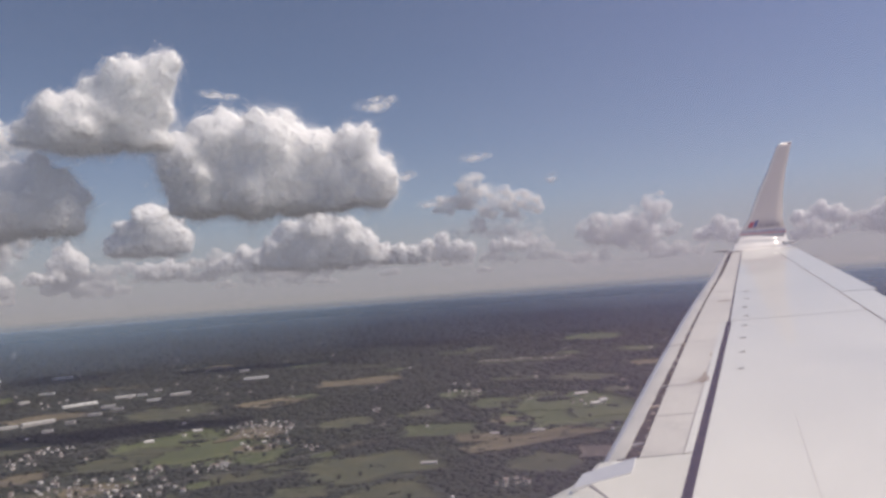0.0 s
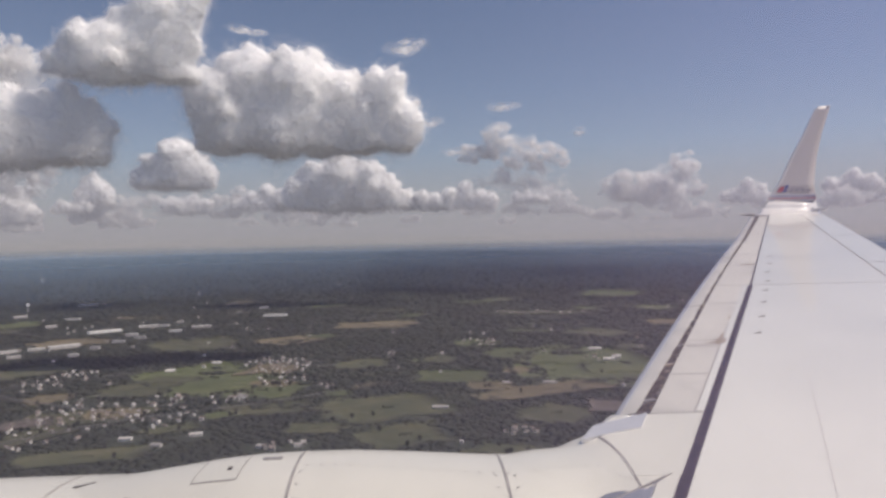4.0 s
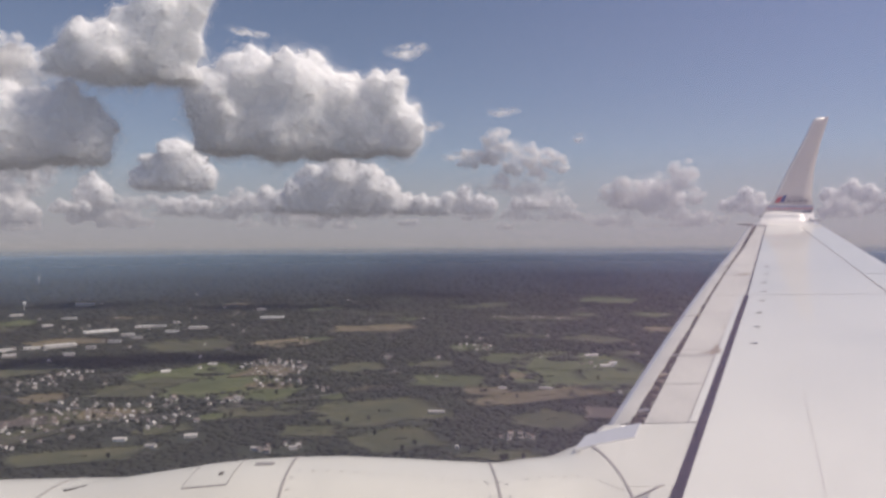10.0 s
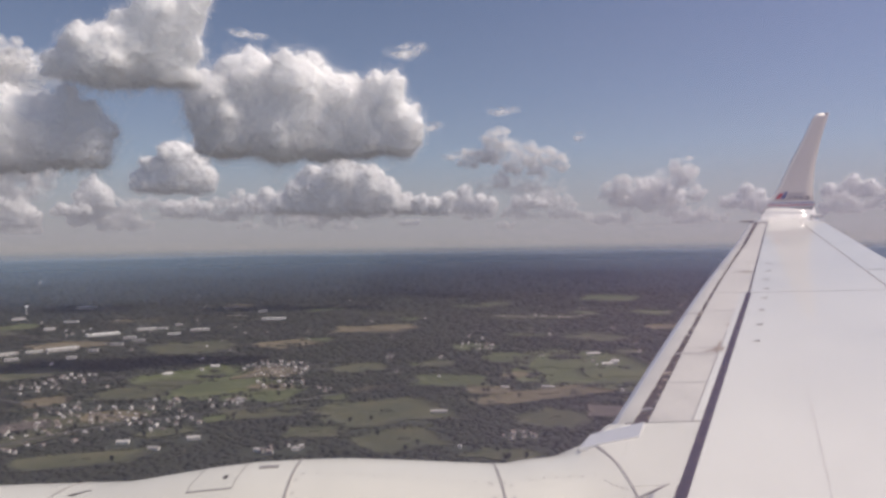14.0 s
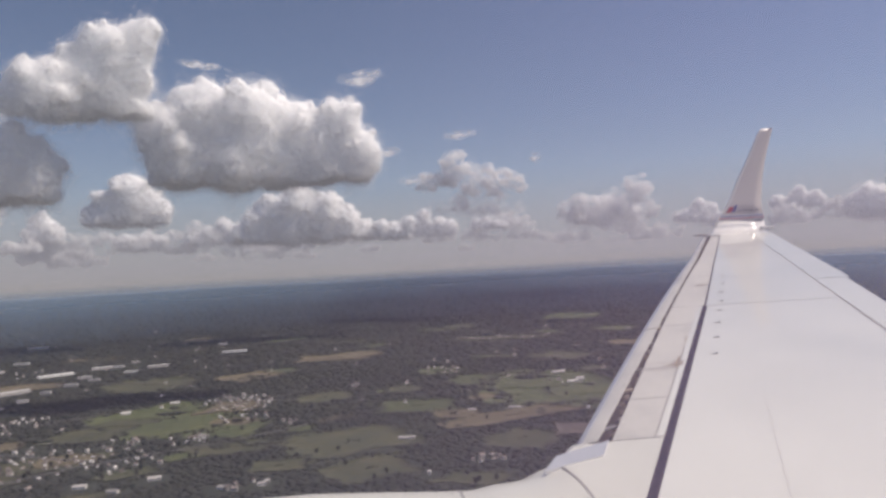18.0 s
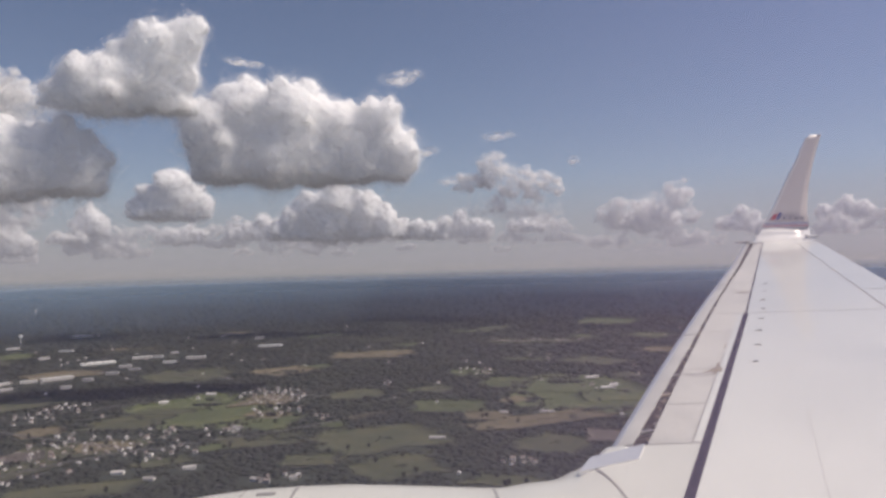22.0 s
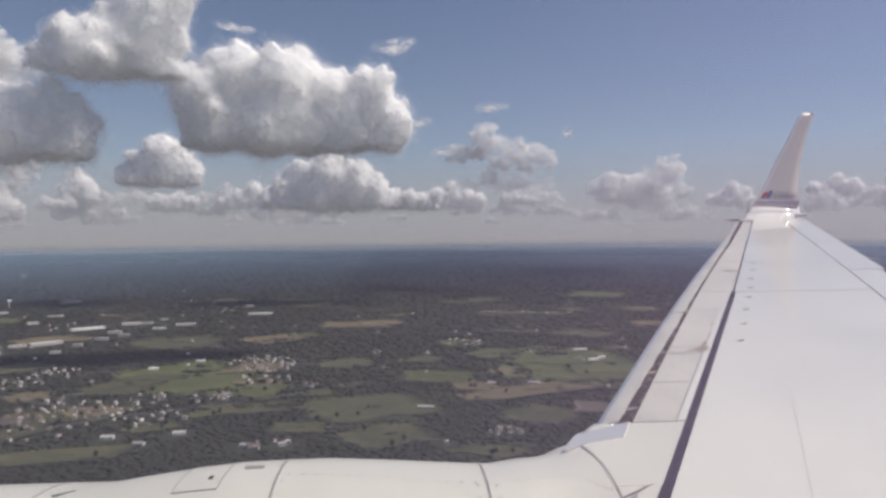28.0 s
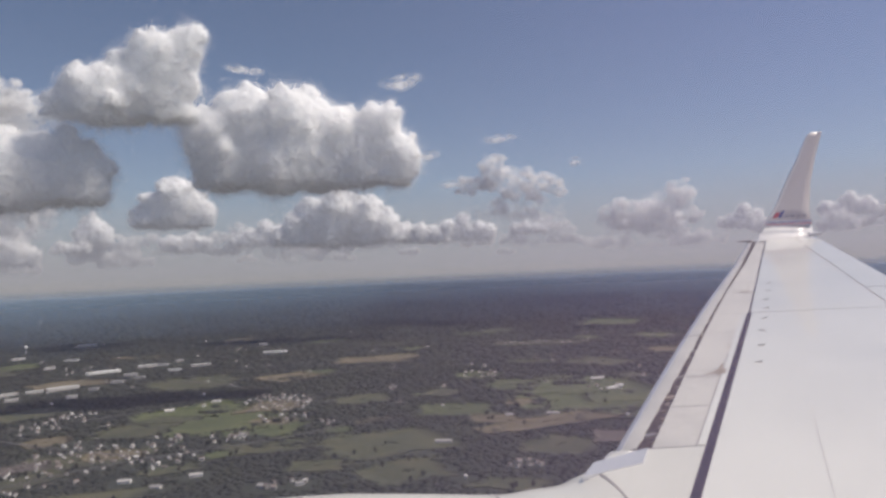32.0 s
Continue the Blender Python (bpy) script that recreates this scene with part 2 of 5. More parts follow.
# torn sealant and oily scraps along the slat gap
chip = random.Random(31)
y = 4.05
while y < 12.5:
    d, e0 = chip.uniform(0.02, 0.07) * chip.choice((1, 1, 2)), chip.uniform(0.0, 0.035)
    pts = [(x_le(y + q * d) + 0.188 + e0 + e * chip.uniform(0.2, 1.2) * (0.024 - 0.0015 * (y - 4)), y + q * d, z_top(x_le(y) + 0.2, y) - 0.007) for q in (0, 0.5, 1) for e in (0, 1)]
    link("sealant_scrap", mesh("sealant_scrap", *slab(pts, 3, 2, 0.006), smooth=False), chip.choice((M_OIL, M_OIL, M_SEAM, M_SLAT)), wing)
    y += d + 0.04 + min(0.7, chip.expovariate(6))
# outboard control surface and trailing edge
panel("hinge_gap", 7.8, 15.4, lambda y: x_hinge(y) - 0.004, lambda y: x_hinge(y) + 0.03, M_FAINT, wing, -0.006, ny=16, nx=2)
panel("hinge_gap", 2.5, 7.8, lambda y: x_hinge(y) - 0.02, lambda y: x_hinge(y) + 0.03, M_SEAM, wing, -0.005, ny=10, nx=2, label="dark gap ahead of the spoilers")
for y0, y1 in ((0.2, 5.4), (5.42, 8.90), (8.93, 11.6), (11.62, 15.5)):
    panel("spoiler" if y0 < 8 else "aileron", y0, y1, lambda y: x_hinge(y) + 0.03, x_te, M_WING, wing, 0.001, ny=10)
# chordwise and spanwise joints of the skin
panel("skin_joint", 7.580, 7.606, lambda y: x_seal(y) + 0.03, lambda y: x_hinge(y) - 0.03, M_SEAM, wing, 0.001, 0.004, ny=2, nx=6)
panel("skin_joint", -0.4, 4.5, lambda y: 2.51 + 0.5 * (y - 4.33) - 0.002, lambda y: 2.51 + 0.5 * (y - 4.33) + 0.002, M_FAINT, wing, 0.001, 0.004, ny=10, nx=2)
for y, w in ((5.45, 0.016), (9.7, 0.02), (12.3, 0.025)):
    panel("leading_edge_joint", y, y + w, lambda q: x_le(q) + 0.24, lambda q: x_seal(q) - 0.05, M_FAINT, wing, 0.0015, 0.004, ny=2, nx=4)
panel("leading_edge_joint", 3.96, 5.9, lambda q: x_seal(q) - 0.088, lambda q: x_seal(q) - 0.080, M_SEAM, wing, 0.0015, 0.004, ny=8, nx=2)
panel("seal_retainer", 3.97, 7.58, lambda q: x_seal(q) - 0.078, lambda q: x_seal(q) - 0.031, M_WING, wing, 0.003, 0.004, ny=12, nx=2, label="clean pale strip beside the seal")
M_FILM = material("thin grey soot film", [(0.36, 0.345, 0.33), (0.45, 0.43, 0.415)], 12, 0.6)
for y0, w0, x0 in ((5.30, 0.05, 0.30), (6.72, 0.035, 0.3), (8.84, 0.05, 0.29), (4.62, 0.03, 0.27)):
    panel("soot_streak", y0, y0 + w0, lambda q: x_le(q) + x0 - 1.5 * (q - y0), lambda q: x_seal(q) - 0.085, M_FILM, wing, 0.0007, 0.004, ny=2, nx=6, label="faint grey airflow streak")
for y0, d0, w0 in ((5.30, 0.30, 0.014), (5.46, 0.16, 0.022), (6.1, 0.12, 0.012), (8.86, 0.14, 0.02), (9.3, 0.1, 0.014), (12.0, 0.12, 0.02)):
    panel("oil_streak", y0, y0 + d0, lambda q: x_seal(q) - 0.094 - w0, lambda q: x_seal(q) - 0.092 + 0.004 * math.sin(40 * q), M_OIL, wing, 0.002, 0.004, ny=7, nx=2, label="brown oily stain")
panel("oil_streak", 5.26, 5.33, lambda q: x_le(q) + 0.29 - 1.2 * (q - 5.26), lambda q: x_seal(q) - 0.10, M_FILM, wing, 0.0012, 0.004, ny=3, nx=6, label="grey oily streak across the panel")
panel("oil_streak", 5.34, 5.47, lambda q: x_seal(q) - 0.13 - 0.02 * math.sin(30 * q), lambda q: x_seal(q) - 0.05, M_OIL, wing, 0.0034, 0.004, ny=5, nx=3, label="dark oily blotch beside the seal")
panel("oil_streak", 5.36, 5.44, lambda q: x_seal(q) - 0.22 + 1.2 * (q - 5.36), lambda q: x_seal(q) - 0.04, M_OIL, wing, 0.001, 0.004, ny=2, nx=3, label="dark oily streak")
panel("oil_streak", 8.9, 8.98, lambda q: x_seal(q) - 0.2, lambda q: x_seal(q) - 0.03, M_OIL, wing, 0.001, 0.004, ny=2, nx=3, label="dark oily streak")
# static wicks on the trailing edge
for y in (9.6, 11.2, 13.2):
    x, z = x_te(y), z_top(x_te(y), y)
    pts = [(x - 0.02 + 0.16 * i, y + 0.02 * j - 0.01 * i, z + 0.006) for i in (0, 1) for j in (0, 1)]
    link("static_wick", mesh("static_wick", *slab(pts, 2, 2, 0.012), smooth=False), M_STEEL, wing)
# vortex generators in a row behind the seal
M_FIN = material("grey fin paint", [(0.26, 0.25, 0.26), (0.34, 0.33, 0.34)], 10, 0.7)
for x, y in ((4.97, 9.57), (4.65, 8.96), (4.3, 8.35), (4.02, 7.80), (3.73, 7.29), (3.42, 6.73), (3.11, 6.16), (2.81, 5.62)):
    z = z_top(x, y)
    me = mesh("vortex_generator", [(x - 0.04, y - 0.012, z), (x + 0.035, y - 0.02, z), (x + 0.035, y - 0.012, z), (x - 0.04, y - 0.004, z),
                                   (x - 0.03, y - 0.01, z + 0.004), (x + 0.025, y - 0.018, z + 0.010), (x + 0.025, y - 0.012, z + 0.010), (x - 0.03, y - 0.006, z + 0.004)],
              [(0, 1, 5, 4), (1, 2, 6, 5), (2, 3, 7, 6), (3, 0, 4, 7), (4, 5, 6, 7)], False)
    link("vortex_generator", me, M_FIN, wing, "small grey fin")
# rounded metal end of the slat row, above the engine
pts = []
for i in (0, 0.5, 1):
    for j in (0, 0.5, 1):
        x, y = 0.86 + 0.36 * j + (0.11 - 0.01 * j) * i, 3.64 + 0.11 * j + (0.18 + 0.02 * j) * i
        pts.append((x, y, 0.42 + 0.125 * (y - 15.6) + 0.008 - 0.012 * (1 - j)))
link("slat_end_plate", mesh("slat_end_plate", *slab(pts, 3, 3, 0.02), smooth=False), M_NOSE, wing, "bare metal slat end plate")
# polished inboard leading edge
rings = []
for k in range(8):
    y = -0.3 + 3.50 * k / 7
    a, b = x_le(y) - 0.06, x_seal(y) - 0.075
    rings.append([(a + (b - a) * s, y, z_top(x_le(y) + 0.4, y) + d) for s, d in
                  ((1, 0.001), (0.8, -0.006), (0.5, -0.02), (0.2, -0.06), (0.04, -0.14), (0, -0.24), (0.1, -0.34), (0.6, -0.3), (1, -0.05))])
M_BARE = material("dull bare metal", [(0.40, 0.41, 0.45), (0.47, 0.48, 0.52)], 4, 0.42, 0.7)
link("inboard_leading_edge", mesh("inboard_leading_edge", *loft(rings)), M_BARE, wing, "dull bare metal leading edge")
panel("root_skin", 0.3, 3.06, lambda y: max(x_le(y) + 0.05, 1.19 + (y - 3.20) / 0.65), lambda y: x_seal(y) - 0.13, M_BARE, wing, 0.009, 0.012, ny=40, nx=8, label="bare metal skin at the wing root")
panel("root_strip", 0.3, 3.185, lambda y: max(x_seal(y) - 0.127, 1.19 + (y - 3.20) / 0.65), lambda y: x_seal(y) - 0.033, M_COWL, wing, 0.008, 0.012, ny=40, nx=3)
panel("root_joint", 2.55, 3.19, lambda y: 1.184 + (y - 3.20) / 0.65, lambda y: 1.196 + (y - 3.20) / 0.65, M_SEAM, wing, 0.0115, 0.006, ny=12, nx=2)

# ---- winglet: height, front edge, rear edge ----
LET = ((15.55, 0.415, 7.72, 9.33), (15.75, 0.455, 7.95, 9.40), (15.88, 0.52, 8.08, 9.45), (15.95, 0.62, 8.14, 9.45), (15.98, 0.75, 8.25, 9.44), (16.03, 1.16, 8.60, 9.44),
       (16.10, 1.77, 8.94, 9.55), (16.17, 2.34, 9.29, 9.73), (16.235, 2.90, 9.60, 9.95), (16.245, 2.99, 9.72, 9.99))


def let_at(z):
    for a, b in zip(LET, LET[1:]):
        if a[1] <= z <= b[1]:
            s = (z - a[1]) / (b[1] - a[1])
            return [p + (q - p) * s for p, q in zip(a, b)]
    return LET[-1]


def let_ring(y, z, a, b, t=0.05):
    k = min(1.0, max(0.0, (z - 0.415) / 0.5))
    ny, nz = -k, 1 - k                     # the upper surface turns from up to inboard
    ln = math.hypot(ny, nz)
    ny, nz = ny / ln, nz / ln
    c = b - a
    prof = ((0, 0), (0.015, 0.35), (0.06, 0.7), (0.2, 1), (0.45, 0.9), (0.75, 0.45), (1, 0.03), (1, -0.03), (0.7, -0.4), (0.4, -0.8), (0.15, -0.8), (0.03, -0.45))
    return [(a + c * s, y + ny * (d - 1) * t * 0.5, z + nz * (d - 1) * t * 0.5) for s, d in prof]


winglet = link("winglet", mesh("winglet", *loft([let_ring(*r) for r in LET[4:]])), M_LETGREY, plane, "upswept grey winglet with stripes at its foot")
link("fillet", mesh("fillet", *loft([let_ring(*r) for r in LET[:5]])), M_WHITE, winglet, "glossy white winglet root")


def let_strip(name, z0, z1, s0, s1, mat, label="", lift=-0.003):
    pts = []
    for i in range(2):
        y, z, a, b = let_at(z0 + (z1 - z0) * i)
        for j in range(6):
            s = s0 + (s1 - s0) * j / 5
            pts.append((a + (b - a) * s, y - lift - 0.012, z))
    n = len(pts)
    verts = pts + [(x, y + 0.02, z) for x, y, z in pts]
    faces = grid_faces(2, 6) + grid_faces(2, 6, 6 * 2, True) + [(0, 6, n + 6, n), (5, n + 5, n + 11, 11)]
    faces += [(j, n + j, n + j + 1, j + 1) for j in range(5)] + [(6 + j, 7 + j, n + 7 + j, n + 6 + j) for j in range(5)]
    return link(name, mesh(name, verts, faces, False), mat, winglet, label)


let_strip("white_band", 0.752, 0.885, 0.0, 1.0, M_WHITE, lift=-0.008)
let_strip("red_stripe", 0.785, 0.805, 0.0, 1.0, M_RED, "thin red stripe")
let_strip("blue_stripe", 0.838, 0.858, 0.0, 1.0, M_BLUE, "thin dark blue stripe")
let_strip("emblem", 0.94, 1.07, 0.10, 0.20, M_RED, "small red emblem")
let_strip("emblem", 0.94, 1.11, 0.215, 0.30, M_BLUE, "small blue emblem")
for k in range(4):
    let_strip("lettering_bar", 0.95, 1.00, 0.38 + 0.145 * k, 0.45 + 0.145 * k, M_LETTER)
rings = [let_ring(y - 0.012, z, a - 0.02, a + 0.065, 0.045) for y, z, a, b in LET[3:]]
link("winglet_edge", mesh("winglet_edge", *loft(rings)), M_WHITE, winglet, "bright glossy winglet front edge")
link("tip_cap", mesh("tip_cap", *loft([let_ring(16.243, 2.99, 9.88, 10.0, 0.05), let_ring(16.25, 3.0, 9.90, 10.0, 0.04)])), M_NOSE, winglet, "bright metal tip")
bm = bmesh.new()
bmesh.ops.create_cone(bm, cap_ends=True, segments=10, radius1=0.035, radius2=0.008, depth=0.35, matrix=Matrix.Translation((7.66, 15.72, 0.42)) @ Euler((0, radians(-90), 0)).to_matrix().to_4x4())
me = bpy.data.meshes.new("tip_light"); bm.to_mesh(me); bm.free()
link("tip_light", me, M_STEEL, wing, "dark wing-tip light fairing")

bm = bmesh.new()
bmesh.ops.create_cone(bm, cap_ends=True, segments=12, radius1=0.045, radius2=0.02, depth=0.3, matrix=Matrix.Translation((9.42, 15.84, 0.53)) @ Euler((0, radians(90), 0)).to_matrix().to_4x4())
me = bpy.data.meshes.new("tail_light"); bm.to_mesh(me); bm.free()
link("tail_light", me, M_WHITE, winglet, "glossy white rear light fairing")

# ---- engine: nacelle and the fairing on its crown ----
NY, NZ, NR = 3.28, -2.117, 1.0


def nacelle_r(x):
    if x < -2.0:
        return NR * (1 - 0.10 * ((-2.0 - x) / 0.75) ** 2)
    return NR if x < 0.3 else NR - 0.10 * (x - 0.3) ** 1.5


def ring_yz(y, z, ry, rz, n=40):
    return [(y + ry * math.sin(2 * math.pi * k / n), z + rz * math.cos(2 * math.pi * k / n)) for k in range(n)]


nac = link("engine_nacelle", mesh("engine_nacelle", *loft([[(x, y, z) for y, z in ring_yz(NY, NZ, nacelle_r(x), nacelle_r(x), 64)]
                                                          for x in [-2.75 + 0.16 * k for k in range(36)]], caps=False)), M_COWL, plane, "off-white engine nacelle under the wing")
lip = []
for k in range(9):
    q = math.pi * k / 8
    lip.append([(-2.75 - 0.12 * math.sin(q), y, z) for y, z in ring_yz(NY, NZ, 0.84 + 0.06 * math.cos(q), 0.84 + 0.06 * math.cos(q), 48)])
link("inlet_lip", mesh("inlet_lip", *loft(lip, False)), M_NOSE, nac, "polished inlet lip")
link("fan_face", mesh("fan_face", [(-2.1, y, z) for y, z in ring_yz(NY, NZ, 0.84, 0.84, 48)], [tuple(range(48))]), M_SEAL, nac)
link("inlet_duct", mesh("inlet_duct", *loft([[(x, y, z) for y, z in ring_yz(NY, NZ, 0.79, 0.79, 48)] for x in (-2.75, -2.09)], False)), M_STEEL, nac)
FAIR = ((-1.78, 0.10, 1.115), (-1.6, 0.38, 1.10), (-1.42, 0.52, 1.075), (-1.24, 0.60, 1.05), (-1.0, 0.66, 1.02), (-0.79, 0.70, 1.0), (-0.57, 0.73, 0.995), (-0.34, 0.74, 0.995), (-0.07, 0.75, 1.01),
        (0.2, 0.75, 1.028), (0.39, 0.74, 1.04), (0.47, 0.73, 1.04), (0.61, 0.71, 1.012), (0.74, 0.70, 0.998), (0.86, 0.69, 0.985), (1.0, 0.64, 0.985), (1.12, 0.56, 1.0), (1.26, 0.42, 1.06))


def fair_at(x):
    """Centre, half width and half height of the crown fairing at station x."""
    a = FAIR[0]
    for a, b in zip(FAIR, FAIR[1:]):
        if a[0] <= x <= b[0]:
            s = (x - a[0]) / (b[0] - a[0])
            w, tn = a[1] + (b[1] - a[1]) * s, a[2] + (b[2] - a[2]) * s
            break
    yc = NY + 0.6 * max(0.0, x - 0.45)
    d = math.atan(tn / 3.3)
    h = 1.75 * math.cos(d) - yc * math.sin(d)
    return yc, w, math.sqrt(max(0.01, h * h - (w * math.sin(d)) ** 2)) / math.cos(d)


def fair_pt(x, q, lift=0.0):
    """Point of the fairing; q degrees from the crown towards the cabin."""
    y, w, a = fair_at(x)
    e = 0.88                                 # fuller than an ellipse
    s, c = math.sin(radians(q)), math.cos(radians(q))
    py, pz = y - (w + lift) * math.copysign(abs(s) ** e, s), -1.762 + (a + lift) * math.copysign(abs(c) ** e, c)
    k = min(1.0, max(0.0, (x - 0.42) / 0.60))
    k = k * k * (3 - 2 * k)                  # behind the seam it flattens into the wing's upper side
    inner = 3.20 + 0.65 * (x - 1.19)         # inboard edge, swept like the wing
    outer = min(3.95, max(3.72, 3.88 + (x - 1.05) / 0.566))
    wy = (inner + outer) / 2 - (outer - inner) / 2 * max(-1.05, min(1.1, q / 60))
    wz = 0.42 + 0.125 * (wy - 15.6) + 0.004 - 0.006 * k + lift - 0.010 * max(0.0, abs(q) - 60)
    return (x, py + (wy - py) * k, pz + (wz - pz) * k)


xs = [-1.78 + 2.985 * k / 60 for k in range(61)]
fair = link("pylon_fairing", mesh("pylon_fairing", *loft([[fair_pt(x, q) for q in range(-120, 121, 6)] for x in xs])), M_COWL, plane, "off-white pylon fairing on the engine crown")


def fair_patch(name, x0, x1, q0, q1, mat, lift=0.002, nx=4, nq=8, label="", slant=0.0, parent=None, bulge=0.0):
    pts = []
    for i in range(nx):
        for j in range(nq):
            q = q0 + (q1 - q0) * j / (nq - 1)
            pts.append(fair_pt(x0 + (x1 - x0) * i / (nx - 1) + slant * j / (nq - 1) + bulge * math.sin(math.pi * j / (nq - 1)), q, lift))
    return link(name, mesh(name, *slab(pts, nx, nq, 0.004), smooth=False), mat, parent or fair, label)


for x, sl, q1 in ((-0.575, 0.0, 88), (0.385, 0.0, 88), (0.952, 0.04, 62)):
    fair_patch("cowl_seam", x, x + 0.012, -40 if x < 0.9 else -52, q1, M_SEAM, 0.0025, 2, 30, slant=sl, bulge=0.75 * sl)
for x in (-0.575, 0.385):
    pts = [(x + 0.012 * i, NY - (nacelle_r(x) + 0.003) * math.sin(radians(q)), NZ + (nacelle_r(x) + 0.003) * math.cos(radians(q))) for i in range(2) for q in range(20, 121, 4)]
    link("cowl_seam", mesh("cowl_seam", *slab(pts, 2, 26, 0.006)), M_SEAM, nac)
pts = [(-1.66 + 0.012 * i - 0.10 * k / 25, NY - (nacelle_r(-1.6) + 0.003) * math.sin(radians(q)), NZ + (nacelle_r(-1.6) + 0.003) * math.cos(radians(q))) for i in range(2) for k, q in enumerate(range(-20, 84, 4))]
link("cowl_seam", mesh("cowl_seam", *slab(pts, 2, 26, 0.006)), M_FAINT, nac)
# access hatch: four thin joints round a panel
HX0, HX1, HQ0, HQ1 = -1.02, -0.82, -14, 11.5
fair_patch("access_hatch", HX0, HX1, HQ0, HQ1, M_COWL, 0.0012, 6, 18, label="flush access hatch")
for a, b, c, d in ((HX0, HX0 + 0.004, HQ0, HQ1), (HX1, HX1 + 0.004, HQ0, HQ1), (HX0, HX1, HQ1, HQ1 + 0.7), (HX0, HX1, HQ0 - 0.7, HQ0)):
    fair_patch("hatch_joint", a, b, c, d, M_SEAM, 0.003)
fair_patch("hatch_latch", -0.885, -0.865, 1.5, 4, M_GAP, 0.004)
fair_patch("hatch_latch", -0.875, -0.855, -15, -13, M_GAP, 0.004)
fair_patch("vent_slot", -0.745, -0.655, -5, -2.2, M_SEAM, 0.003, label="narrow dark vent slot")
fair_patch("vent_slot", -1.30, -1.27, 17, 38, M_GAP, 0.003, label="dark vent slot")
fair_patch("vent_slot", -0.93, -0.895, 40, 64, M_GAP, 0.003, label="dark vent slot")
for q in (-1,):
    r = nacelle_r(-1.5) + 0.006
    pts = [(-1.60 + 0.022 * i + 0.075 * j, NY - r * math.sin(radians(q + 2.4 - 3.4 * j)), NZ + r * math.cos(radians(q + 2.4 - 3.4 * j))) for i in range(2) for j in range(2)]
    link("vent_slot", mesh("vent_slot", *slab(pts, 2, 2, 0.006)), M_GAP, nac)
# rivet rows along the crown and beside the joints
rv, rf = [], []


def rivet(x, q, r=0.006):
    c = fair_pt(x, q, 0.0012)
    u = Vector(fair_pt(x, q + 1, 0.0012)) - Vector(c)
    u.normalize()
    k = len(rv)
    for a in range(6):
        w = Vector(c) + r * (Vector((1, 0, 0)) * math.cos(a * math.pi / 3) + u * math.sin(a * math.pi / 3))
        rv.append(tuple(w))
    rf.append(tuple(range(k, k + 6)))


for k in range(22):
    rivet(-0.52 + 0.066 * k, 3 + 0.25 * k)
for k in range(9):
    for x in (-0.54, 0.345, 0.435):
        rivet(x, 8 + 8 * k)
for k in range(6):
    rivet(0.90 + 0.02 * k, 18 + 5.5 * k)
link("rivets", mesh("rivets", rv, rf, False), M_STEEL, fair, kind="stuff")

# ---- fuselage skin with the cabin window ----
FR, FY, FZ = 1.88, -1.70, -0.35


def hull(x, q):
    return (x, FY + FR * math.cos(radians(q)), FZ + FR * math.sin(radians(q)))


verts, faces = [], []
QS = [-180 + 6 * k for k in range(61)]
XS = sorted(set([round(-7 + 0.5 * k, 2) for k in range(33)] + [-0.14, 0.20]))
QS = sorted(set(QS + [4.5, 16.5]) - {6, 12})
for x in XS:
    for q in QS:
        verts.append(hull(x, q))
nq = len(QS)
for i in range(len(XS) - 1):
    for j in range(nq - 1):
        if XS[i] >= -0.15 and XS[i + 1] <= 0.21 and QS[j] >= 4.4 and QS[j + 1] <= 16.6:
            continue
        faces.append((i * nq + j, (i + 1) * nq + j, (i + 1) * nq + j + 1, i * nq + j + 1))
body = link("fuselage", mesh("fuselage", verts, faces), M_WHITE, plane, "white fuselage side with a cabin window")
sol = body.modifiers.new("skin", "SOLIDIFY")
sol.thickness, sol.offset = 0.03, 1
pts = []
for k in range(32):
    q = 2 * math.pi * k / 32
    c, s = math.cos(q), math.sin(q)
    ex, ez = math.copysign(abs(c) ** 0.5, c), math.copysign(abs(s) ** 0.5, s)
    for f, off in ((1.0, 0.0), (0.94, -0.003), (0.94, -0.05), (1.0, -0.05)):
        p = hull(0.03 + 0.178 * f * ex, 10.5 + 6.3 * f * ez)
        pts.append((p[0], p[1] + off, p[2]))
link("window_frame", mesh("window_frame", pts, grid_faces(32, 4, close=True) + [(31 * 4 + j, 31 * 4 + (j + 1) % 4, (j + 1) % 4, j) for j in range(4)]), M_STEEL, body, "rounded window surround")
# scratched acrylic pane: mostly clear, with a faint film that scatters daylight
M_PANE = bpy.data.materials.new("hazy acrylic")
M_PANE.use_nodes = True
pn, plk = M_PANE.node_tree.nodes, M_PANE.node_tree.links
pn.remove(pn["Principled BSDF"])
clear, film, both = pn.new("ShaderNodeBsdfTransparent"), pn.new("ShaderNodeBsdfTranslucent"), pn.new("ShaderNodeAddShader")
clear.inputs["Color"].default_value = (0.93, 0.93, 0.93, 1)
smear, amount, pco = pn.new("ShaderNodeTexNoise"), pn.new("ShaderNodeMapRange"), pn.new("ShaderNodeTexCoord")
smear.inputs["Scale"].default_value, smear.inputs["Detail"].default_value = 9.0, 3
amount.inputs["To Min"].default_value, amount.inputs["To Max"].default_value = 0.12, 0.145
plk.new(pco.outputs["Object"], smear.inputs["Vector"])
plk.new(smear.outputs["Fac"], amount.inputs["Value"])
